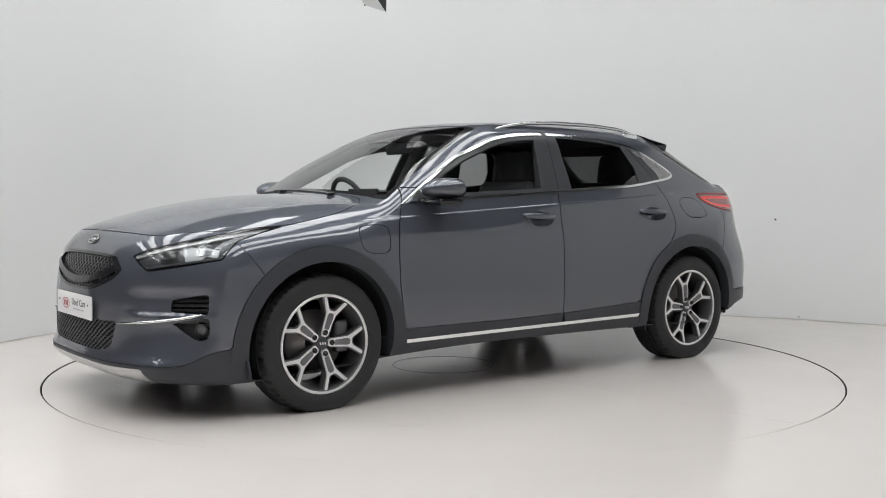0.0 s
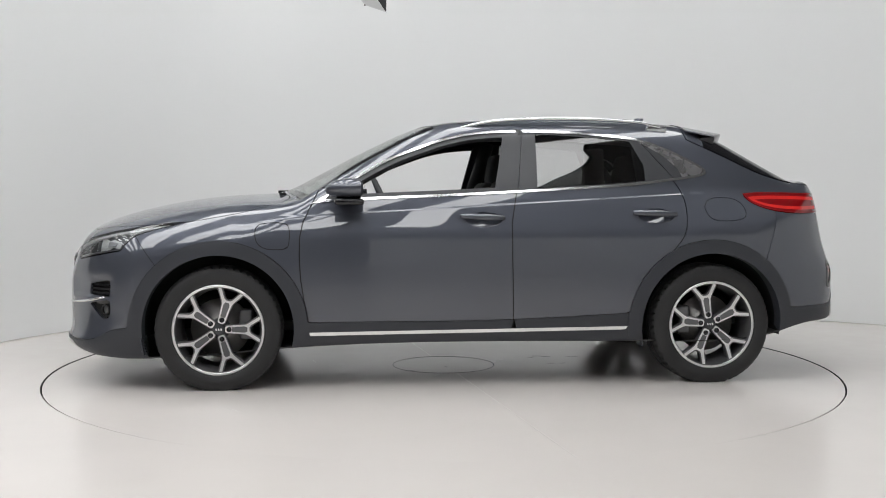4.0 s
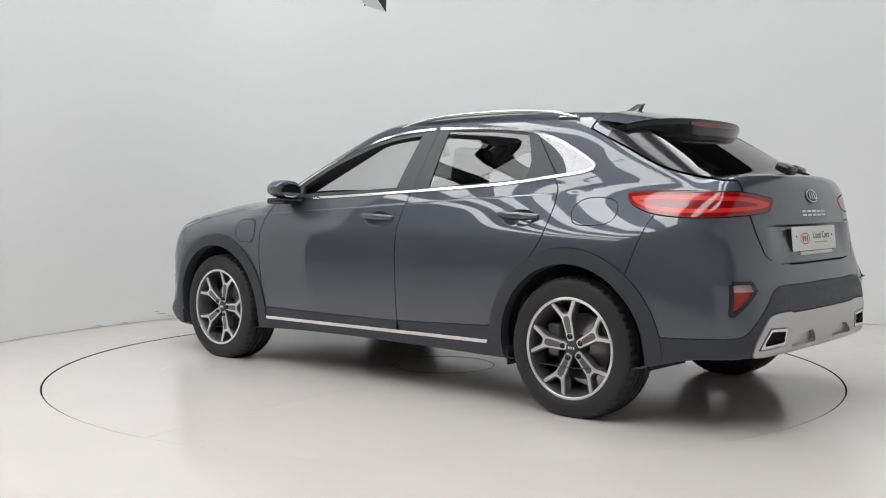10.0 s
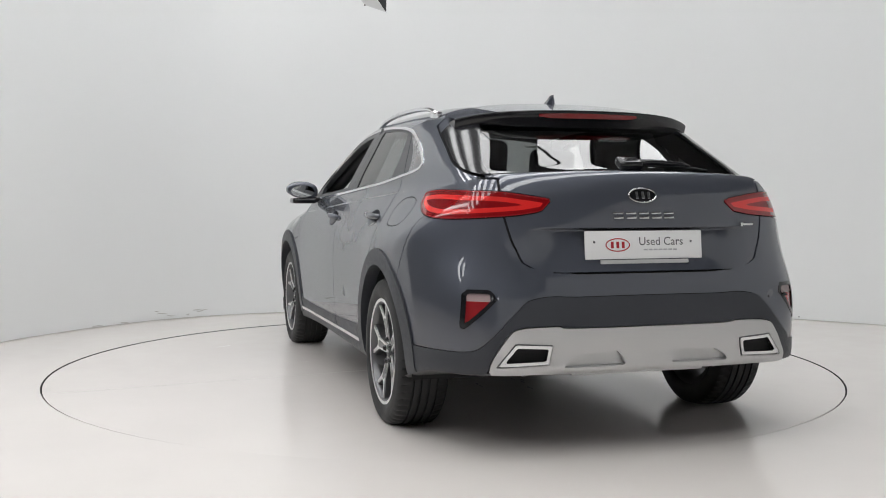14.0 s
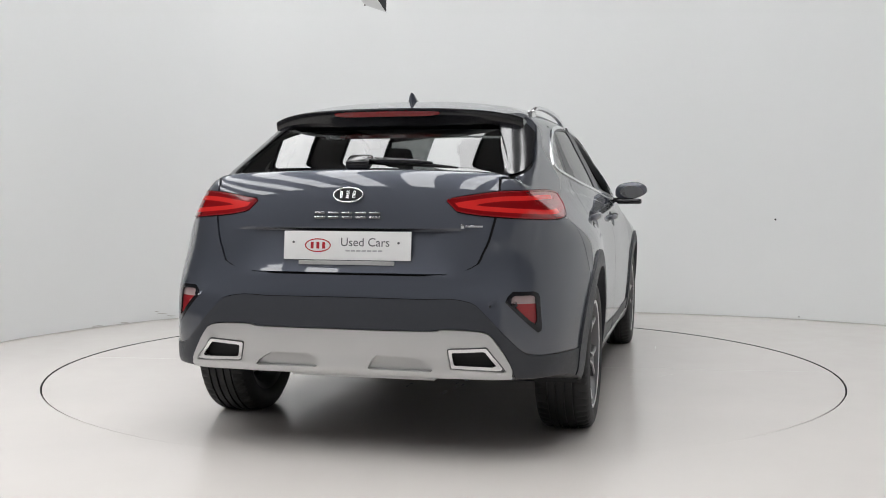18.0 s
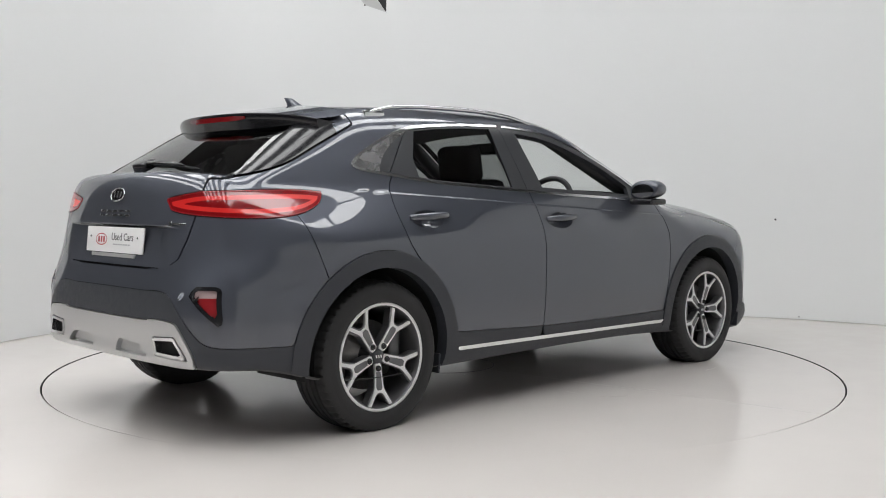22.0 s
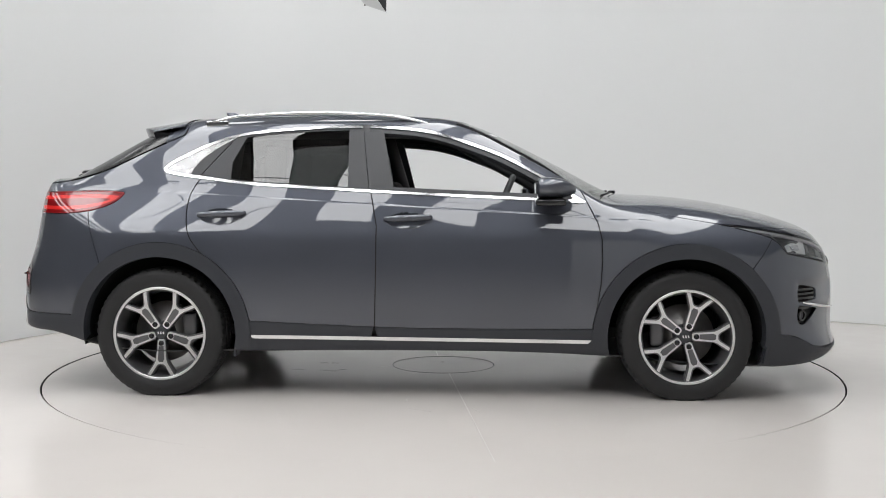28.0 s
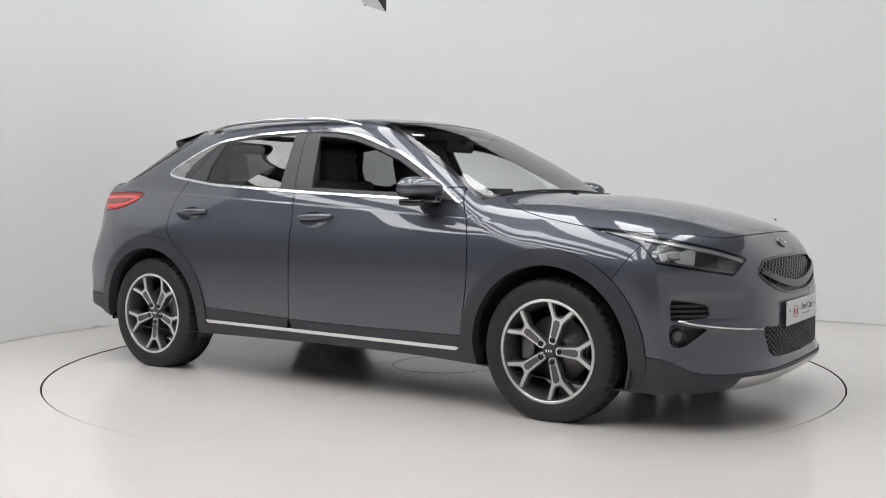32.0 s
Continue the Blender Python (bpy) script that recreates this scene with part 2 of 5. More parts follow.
    # unseen hall round the studio, added to close it and shape the car's reflections
    for name, c, size in (("wall_south", (0.5, -12.1, 2.35), (22, 0.2, 4.7)), ("wall_north", (0.5, 9.1, 2.35), (22, 0.2, 4.7)),
                          ("wall_west", (-10.4, -1.5, 2.35), (0.2, 21, 4.7)), ("wall_east", (11.4, -1.5, 2.35), (0.2, 21, 4.7))):
        bm = bmesh.new()
        box(bm, c, size)
        # unseen west wall is kept near black so paint facing it reflects dark
        dark = name == "wall_west"
        tagged(part(name, bm, HALLDIMMER if dark else HALL, smooth=False), "unseen near-black wall added to darken the car's reflections" if dark else "plain grey unseen wall added to close the hall", "wall", kind="structure")
    bm = bmesh.new()
    box(bm, (0.5, -1.5, CEILING + 0.05), (22.5, 21.5, 0.1))
    tagged(part("ceiling", bm, CEIL, smooth=False), "dark hall ceiling carrying long light panels", "ceiling", kind="structure")


def light_panel(x, y, w, l, turn=0):
    """A framed ceiling panel with a glowing diffuser and cross bars."""
    e = new("ceiling_light")
    e.matrix_basis = pose(x, y, CEILING, 0, 0, turn)
    bm = bmesh.new()
    box(bm, (0, 0, -0.045), (w, l, 0.01))
    part("diffuser", bm, GLOW, e, "glowing white diffuser", smooth=False)
    for sx in (-1, 1):
        bm = bmesh.new()
        box(bm, (sx * (w / 2 + 0.02), 0, -0.04), (0.04, l + 0.08, 0.08), 0.006)
        part("frame", bm, BAFFLE, e)
    for k in range(7):
        bm = bmesh.new()
        box(bm, (0, -l / 2 + k * l / 6, -0.055), (w, 0.025, 0.04), 0.004)
        part("cross_bar", bm, BAFFLE, e)
    tagged(e, "long framed ceiling light panel with glowing white diffuser", "ceiling light", "ceiling light panels")
    return e


def hanging_housing():
    """Lower corner of a pale lamp housing with a dark flank, hung under the ceiling."""
    foot, tip = (-0.579, 1.40, 2.413), (-0.423, 1.40, 2.361)
    ridge, heel, rear = (-0.537, 1.35, 2.523), (-0.672, 1.35, 2.523), (-0.427, 1.55, 2.647)
    e = new("lamp_housing")
    link("shell", [foot, tip, ridge, heel, (heel[0], heel[1] + 0.3, 2.95), (ridge[0], ridge[1] + 0.3, 2.95), (foot[0], foot[1] + 0.3, 2.7)], [(0, 1, 2, 3), (3, 2, 5, 4), (0, 3, 4, 6)], HOUSING, e, "pale housing shell")
    link("flank_plate", [tip, rear, (rear[0], rear[1], 2.95), (ridge[0], ridge[1], 2.95), ridge], [(0, 1, 2, 3, 4)], BAFFLE, e, "dark flank plate")
    bm = bmesh.new()
    bmesh.ops.create_icosphere(bm, subdivisions=2, radius=0.006)
    part("corner_cap", bm, BAFFLE, e, "dark corner cap", matrix=pose(*foot))
    for x, y in ((-0.62, 1.62), (-0.54, 1.60)):
        vs, fs = tube([(x, y, 2.95), (x, y, CEILING)], 0.006, 6)
        link("suspension_wire", vs, fs, BAFFLE, e)
    tagged(e, "pale lamp housing with dark flank hung from the ceiling", "lamp housing")


def wall_marks():
    """Specks and scuffs on the wall near the floor."""
    for k, (x, y, z, r) in enumerate(((2.75, 2.31, 0.83, 0.009), (2.93, 2.22, 0.03, 0.006))):
        bm = bmesh.new()
        bmesh.ops.create_icosphere(bm, subdivisions=1, radius=r)
        tagged(part("wall_speck", bm, JOINT, matrix=pose(x, y, z)), "tiny dark speck on the white wall", "wall speck", "wall specks")
    rng = random.Random(3)
    for x, y, z in ((-2.331, 2.082, 0.083), (-2.300, 2.115, 0.060), (-2.241, 2.169, 0.036), (-2.126, 2.264, 0.039), (-2.060, 2.32, 0.070), (-2.028, 2.345, 0.063), (-2.52, 1.86, 0.02), (-2.66, 1.65, 0.018)):
        L = rng.uniform(0.012, 0.05)
        d = Vector((0.75, 0.66, 0.12 * rng.uniform(-1, 1)))
        o = Vector((0.010, -0.010, 0))
        pts = [Vector((x, y, z)) + o + d * (L * q) + Vector((0, 0, 0.004 * rng.uniform(-1, 1))) for q in (-1, -0.5, 0, 0.5, 1)]
        vs, fs = tube(pts, [0.001, 0.003, 0.004, 0.0025, 0.001], 6)
        tagged(link("wall_scuff", vs, fs, SCUFF, None, "", True), "faint grey scuff low on the white wall", "wall scuff", "wall scuffs")


room()
hanging_housing()
wall_marks()
for k in range(8):
    light_panel(-6.9 + 1.25 * k, -2.3, 0.60, 8.6, -14)
# ---------------------------------------------------------------- the car's body as one smooth solid
# car space: x forward, y left, z up, origin on the ground midway between the axles
AXLE, HUB = 1.325, 0.318
HANDLES = ((-0.072, 0.902), (-1.018, 0.921))
TOP = spline([-2.20, -2.115, -2.085, -1.97, -1.86, -1.76, -1.66, -1.56, -1.46, -1.30, -1.10, -0.80, -0.50, -0.20, 0.03, 0.19, 0.33, 0.46, 0.62, 0.79, 0.92, 1.03, 1.12, 1.25, 1.40, 1.55, 1.70, 1.83, 1.96, 2.05, 2.12, 2.20, 2.3],
             [0.70, 1.04, 1.102, 1.114, 1.171, 1.227, 1.283, 1.337, 1.385, 1.436, 1.455, 1.467, 1.471, 1.468, 1.457, 1.436, 1.388, 1.327, 1.248, 1.159, 1.089, 1.040, 1.031, 1.025, 1.013, 0.994, 0.967, 0.937, 0.898, 0.862, 0.812, 0.70, 0.5])
TOP = faired(TOP, -2.2, 2.3, 0.032)
SWEEP = spline([-2.1, -1.8, -1.4, -1.0, 0.0, 0.3, 0.7, 1.1, 1.6, 2.1], [-0.22, -0.20, -0.14, -0.02, 0.03, 0.12, 0.16, 0.14, 0.10, 0.05])
CROWN = spline([-2.1, -1.5, -0.8, 0.1, 0.6, 1.1, 1.6, 2.1], [0.05, 0.07, 0.085, 0.085, 0.07, 0.115, 0.13, 0.13])
SECTION = spline([0.15, 0.25, 0.32, 0.45, 0.60, 0.74, 0.82, 0.87, 0.92, 0.98, 1.04, 1.14, 1.25, 1.375, 1.46, 1.55],
                 [0.83, 0.862, 0.876, 0.889, 0.893, 0.891, 0.882, 0.866, 0.849, 0.828, 0.802, 0.757, 0.700, 0.632, 0.575, 0.50])
SECTION = faired(SECTION, 0.15, 1.55, 0.022)
LOWER = spline([-2.2, -2.0, -1.75, -1.4, -0.9, 0.0, 0.9, 1.35, 1.6, 1.8, 2.0, 2.2], [-0.09, -0.045, -0.004, 0.014, 0.0, -0.004, 0.0, 0.014, 0.002, -0.02, -0.07, -0.14])
UPPER = spline([-2.1, -1.9, -1.6, -1.34, -0.9, -0.3, 0.3, 0.8, 1.1, 1.4, 1.7, 2.0], [-0.17, -0.13, -0.082, -0.048, -0.010, 0.0, -0.003, -0.012, -0.022, -0.036, -0.068, -0.13])
NOSE = spline([0.14, 0.19, 0.235, 0.30, 0.45, 0.60, 0.70, 0.76, 0.82, 0.90, 1.1], [2.04, 2.165, 2.214, 2.204, 2.203, 2.197, 2.182, 2.166, 2.144, 2.10, 2.0])
TAIL = spline([0.15, 0.21, 0.26, 0.31, 0.41, 0.54, 0.62, 0.67, 0.76, 0.88, 0.98, 1.05, 1.2], [-1.90, -1.96, -2.08, -2.135, -2.155, -2.160, -2.152, -2.142, -2.125, -2.113, -2.100, -2.092, -2.06])
UNDER = spline([-2.2, -2.05, -1.90, -1.79, -1.65, -1.4, -1.0, 0.9, 1.6, 2.0, 2.25], [0.325, 0.320, 0.315, 0.292, 0.252, 0.222, 0.225, 0.215, 0.165, 0.165, 0.185])


def half_width(x, z):
    b = smooth01(z, 0.82, 1.08)
    return SECTION(z) + LOWER(x) * (1 - b) + UPPER(x) * b


def solid(p):
    """Below 0 inside the body; close to a distance near its skin."""
    x, y, z = p[:, 0], np.abs(p[:, 1]), p[:, 2]
    e = 1e-3
    side = (y - half_width(x, z)) / np.sqrt(1 + ((half_width(x, z + e) - half_width(x, z - e)) / (2 * e)) ** 2)
    xs = x + SWEEP(x) * y * y
    slope = (TOP(xs + e) - TOP(xs - e)) / (2 * e)
    top = (z - TOP(xs) + CROWN(x) * y * y) / np.sqrt(1 + slope ** 2)
    yc = np.maximum(y - 0.30, 0)
    front = x - (NOSE(z) - 0.10 * y * y - 0.95 * yc ** 2.2 * (1 - 0.22 * (1 - smooth01(z, 0.24, 0.42))))
    yr = np.maximum(y - 0.42, 0)
    yb = np.maximum(y - 0.55, 0)
    high = smooth01(z, 0.60, 0.92)
    rear = TAIL(z) + 0.06 * y * y + 4.2 * yr ** 3 * (0.35 + 0.65 * high) + 18 * yb ** 4 * (1 - high) - x
    rear = rear + 0.032 * np.clip((z - 0.715) / 0.16, 0, 1) * (1 - smooth01(z, 0.882, 0.892)) * (1 - smooth01(y, 0.34, 0.50))
    kt = 0.05 + 0.07 * smooth01(z, 1.0, 1.3) + 0.13 * smooth01(x, 0.85, 1.25)
    f = smax(side, top, kt)
    f = smax(f, front / 1.1, 0.09)
    f = smax(f, rear / 1.1, 0.07)
    # scoops beside the lower intake and round the side vents
    f = f + 0.007 * smooth01(z, 0.255, 0.41) * (1 - smooth01(z, 0.435, 0.472)) * smooth01(y, 0.44, 0.56) * (1 - smooth01(y, 0.76, 0.84)) * smooth01(x, 1.72, 1.84)
    f = f + 0.014 * smooth01(z, 0.475, 0.505) * (1 - smooth01(z, 0.56, 0.62)) * smooth01(y, 0.50, 0.60) * (1 - smooth01(y, 0.79, 0.85)) * smooth01(x, 1.72, 1.82)
    # crease under the windows
    zc = 0.963 - 0.058 * x
    f = f + 0.0045 * smooth01(z, zc - 0.005, zc + 0.003) * smooth01(x, -1.45, -1.15) * (1 - smooth01(x, 0.95, 1.25)) * smooth01(y, 0.6, 0.7)
    # dishes behind the door handles
    for hx, hz in HANDLES:
        f = f + 0.017 * np.maximum(1 - ((x - hx) / 0.098) ** 2 - ((z - hz + 0.010) / 0.040) ** 2, 0) ** 0.8
    return smax(f, UNDER(x) - z, 0.03)


def gradient(p):
    e = 6e-4
    g = np.stack([solid(p + np.eye(3)[k] * e) - solid(p - np.eye(3)[k] * e) for k in range(3)], 1)
    return g / np.maximum(np.linalg.norm(g, axis=1, keepdims=True), 1e-9)


def settle(p, rounds=4):
    """Moves points along the gradient on to the skin."""
    p = p.copy()
    e = 6e-4
    for _ in range(rounds):
        f = solid(p)
        g = np.stack([(solid(p + np.eye(3)[k] * e) - solid(p - np.eye(3)[k] * e)) / (2 * e) for k in range(3)], 1)
        p -= g * (f / np.maximum((g * g).sum(1), 0.1))[:, None]
    return p


def skin(h=0.021):
    """Surface nets over the solid: vertices and triangles."""
    gx, gy, gz = np.arange(-2.26, 2.30, h), np.arange(-0.98 - h / 2, 1.0, h), np.arange(0.12, 1.54, h)
    nx, ny, nz = len(gx), len(gy), len(gz)
    P = np.stack(np.meshgrid(gx, gy, gz, indexing="ij"), -1).reshape(-1, 3)
    F = solid(P).reshape(nx, ny, nz)
    s = F < 0
    c = s[:-1, :-1, :-1].astype(int)
    for dx, dy, dz in ((1, 0, 0), (0, 1, 0), (0, 0, 1), (1, 1, 0), (1, 0, 1), (0, 1, 1), (1, 1, 1)):
        c = c + s[dx:nx - 1 + dx, dy:ny - 1 + dy, dz:nz - 1 + dz]
    live = (c > 0) & (c < 8)
    idx = -np.ones(live.shape, int)
    cells = np.argwhere(live)
    idx[live] = np.arange(len(cells))
    V = np.stack([gx[cells[:, 0]], gy[cells[:, 1]], gz[cells[:, 2]]], 1) + h / 2
    V = settle(V, 6)
    T = []
    for ax in range(3):
        a, b = [k for k in range(3) if k != ax]
        lo = [slice(1, -1)] * 3
        hi = [slice(1, -1)] * 3
        lo[ax], hi[ax] = slice(0, -1), slice(1, None)
        s0, s1 = s[tuple(lo)], s[tuple(hi)]
        e = np.argwhere(s0 != s1)
        inside = s0[tuple(e.T)]
        base = e.copy()
        base[:, a] += 1
        base[:, b] += 1
        q = []
        for da, db in ((1, 1), (0, 1), (0, 0), (1, 0)):
            k = base.copy()
            k[:, a] -= da
            k[:, b] -= db
            q.append(idx[tuple(k.T)])
        q = np.stack(q, 1)
        flip = inside if ax != 1 else ~inside
        q[~flip] = q[~flip][:, ::-1]
        T += [q[:, [0, 1, 2]], q[:, [0, 2, 3]]]
    return V, np.concatenate(T)


class Skin:
    """The body's triangles, cut apart along smooth curves into panels."""

    def __init__(self):
        self.V, self.T = skin()

    def cut(self, T, fn):
        """Splits triangles along fn(points) = 0: those below 0, those above."""
        used = np.unique(T)
        val = np.ones(len(self.V))
        v = fn(self.V[used])
        v[np.abs(v) < 1e-6] = 1e-6
        val[used] = v
        s = val[T] < 0
        n = s.sum(1)
        out_in, out_out = [T[n == 3]], [T[n == 0]]
        mixed = T[(n == 1) | (n == 2)]
        if len(mixed):
            sm = val[mixed] < 0
            one = sm.sum(1) == 1
            odd = np.where(one, np.argmax(sm, 1), np.argmin(sm, 1))
            r = np.arange(len(mixed))
            a, b, c = mixed[r, odd], mixed[r, (odd + 1) % 3], mixed[r, (odd + 2) % 3]
            e = np.sort(np.concatenate([np.stack([a, b], 1), np.stack([a, c], 1)]), 1)
            ue, inv = np.unique(e, axis=0, return_inverse=True)
            inv = inv.reshape(-1)
            t = val[ue[:, 0]] / (val[ue[:, 0]] - val[ue[:, 1]])
            P = self.V[ue[:, 0]] * (1 - t)[:, None] + self.V[ue[:, 1]] * t[:, None]
            P = settle(P, 2)
            k = len(self.V) + inv
            self.V = np.concatenate([self.V, P])
            ab, ac = k[:len(mixed)], k[len(mixed):]
            tip = np.stack([a, ab, ac], 1)
            q1, q2 = np.stack([ab, b, c], 1), np.stack([ab, c, ac], 1)
            out_in += [tip[one], q1[~one], q2[~one]]
            out_out += [tip[~one], q1[one], q2[one]]
        return np.concatenate(out_in), np.concatenate(out_out)

    def refine(self, T, rounds=1):
        """Cuts each triangle in four, on the skin."""
        for _ in range(rounds):
            e = np.sort(np.concatenate([T[:, [0, 1]], T[:, [1, 2]], T[:, [2, 0]]]), 1)
            ue, inv = np.unique(e, axis=0, return_inverse=True)
            inv = inv.reshape(-1) + len(self.V)
            self.V = np.concatenate([self.V, settle(self.V[ue].mean(1), 2)])
            n = len(T)
            a, b, c = inv[:n], inv[n:2 * n], inv[2 * n:]
            T = np.concatenate([np.stack([T[:, 0], a, c], 1), np.stack([a, T[:, 1], b], 1), np.stack([c, b, T[:, 2]], 1), np.stack([a, b, c], 1)])
        return T

    def take(self, fn, gap=0.0):
        """Removes the panel where fn < 0 from what is left, with a gap round it."""
        if gap:
            ins, self.T = self.cut(self.T, lambda p: fn(p) - gap / 2)
            ins, _ = self.cut(ins, lambda p: fn(p) + gap / 2)
        else:
            ins, self.T = self.cut(self.T, fn)
        return ins


def polygon(pts, u, v):
    """Signed distance to a polygon in the plane of two coordinate functions."""
    P = np.array(pts, float)

    def fn(p):
        q0 = np.stack([u(p), v(p)], 1)
        lo, hi = P.min(0), P.max(0)
        out = np.maximum(np.maximum(lo - q0, q0 - hi), 0)
        res = np.hypot(out[:, 0], out[:, 1])
        near = res < 0.06
        q = q0[near]
        d = np.full(len(q), 1e9)
        inside = np.zeros(len(q), bool)
        for i in range(len(P)):
            a, b = P[i], P[(i + 1) % len(P)]
            ab = b - a
            t = np.clip(((q - a) @ ab) / (ab @ ab), 0, 1)
            d = np.minimum(d, ((q - a - t[:, None] * ab) ** 2).sum(1))
            cond = (a[1] > q[:, 1]) != (b[1] > q[:, 1])
            xi = a[0] + (q[:, 1] - a[1]) / (b[1] - a[1] if b[1] != a[1] else 1e-9) * ab[0]
            inside ^= cond & (q[:, 0] < xi)
        d = np.sqrt(d)
        res[near] = np.where(inside, -d, d)
        return res
    return fn


def smooth_poly(pts, n=6, sharp=()):
    """A closed Catmull-Rom outline through the points; sharp: corners that stay."""
    P = [np.array(p, float) for p in pts]
    out = []
    m = len(P)
    for i in range(m):
        p0, p1, p2, p3 = P[i - 1], P[i], P[(i + 1) % m], P[(i + 2) % m]
        m1 = (p2 - p1) * 0.5 if i in sharp else (p2 - p0) / 2
        m2 = (p2 - p1) * 0.5 if (i + 1) % m in sharp else (p3 - p1) / 2
        for k in range(n):
            t = k / n
            out.append((2 * t ** 3 - 3 * t ** 2 + 1) * p1 + (t ** 3 - 2 * t * t + t) * m1 + (3 * t * t - 2 * t ** 3) * p2 + (t ** 3 - t * t) * m2)
    return out


X = lambda p: p[:, 0]
Y = lambda p: np.abs(p[:, 1])
Z = lambda p: p[:, 2]
FS = lambda p: p[:, 0] - np.abs(p[:, 1])
RS = lambda p: -p[:, 0] - np.abs(p[:, 1])


def both(*fns):
    return lambda p: np.maximum.reduce([f(p) for f in fns])


def either(*fns):
    return lambda p: np.minimum.reduce([f(p) for f in fns])


def grow(fn, d):
    return lambda p: fn(p) - d


def panel(name, T, mat, parent, label="", push=0.0, rim=0.012, body=None):
    """One mesh of the given skin triangles, moved out by push, with folded edges of depth rim."""
    used, inv = np.unique(T, return_inverse=True)
    T = inv.reshape(-1, 3)
    P = body.V[used]
    N = gradient(P)
    P = P + N * push
    fs = T.tolist()
    n = len(P)
    nor = [tuple(v) for v in N[T.reshape(-1)]]
    vs = P
    if rim:
        e = np.concatenate([T[:, [0, 1]], T[:, [1, 2]], T[:, [2, 0]]])
        key = np.sort(e, 1)
        _, first, cnt = np.unique(key, axis=0, return_index=True, return_counts=True)
        edge = e[first[cnt == 1]]
        vs = np.concatenate([P, P, P - N * rim])
        for a, b in edge.tolist():
            fs.append((b + n, a + n, a + 2 * n, b + 2 * n))
            nor += [(0, 0, 0)] * 4
    me = bpy.data.meshes.new(name)
    me.from_pydata(vs.tolist(), [], fs)
    me.materials.append(mat)
    me.polygons.foreach_set("use_smooth", [True] * len(T) + [False] * (len(fs) - len(T)))
    me.normals_split_custom_set(nor)
    ob = new(name, me)
    ob.parent = parent
    if label:
        ob["label"] = label
    return ob


def sides(name, T, mat, parent, label="", push=0.0, rim=0.012, body=None):
    """Left and right panels out of one set of triangles."""
    y = body.V[T].mean(1)[:, 1]
    return [panel(name, T[y > 0], mat, parent, label, push, rim, body), panel(name, T[y < 0], mat, parent, label, push, rim, body)]


def skin_line(pts3, off=0.0):
    """Points put on the skin."""
    p = settle(np.array(pts3, float), 6)
    return p + gradient(p) * off


def cast(xz, side, off=0.0):
    """Points of the side view put on the flank of the body (side: 1 left, -1 right)."""
    xz = np.array(xz, float)
    lo, hi = np.zeros(len(xz)), np.full(len(xz), 1.0)
    for _ in range(30):
        m = (lo + hi) / 2
        f = solid(np.stack([xz[:, 0], m, xz[:, 1]], 1))
        lo, hi = np.where(f < 0, m, lo), np.where(f < 0, hi, m)
    p = np.stack([xz[:, 0], lo, xz[:, 1]], 1)
    p = p + gradient(p) * off
    p[:, 1] *= side
    return p


DLO = smooth_poly([(0.86, 0.972), (0.72, 0.986), (0.44, 1.000), (0.16, 1.012), (-0.25, 1.033), (-0.68, 1.058), (-0.90, 1.073), (-1.15, 1.104), (-1.30, 1.126), (-1.348, 1.150),
                   (-1.315, 1.188), (-1.21, 1.245), (-1.10, 1.295), (-0.945, 1.341), (-0.67, 1.370), (-0.31, 1.382), (-0.06, 1.368), (0.10, 1.338), (0.254, 1.288), (0.40, 1.232), (0.54, 1.160), (0.68, 1.078), (0.80, 1.002)], 4, sharp=(0,))


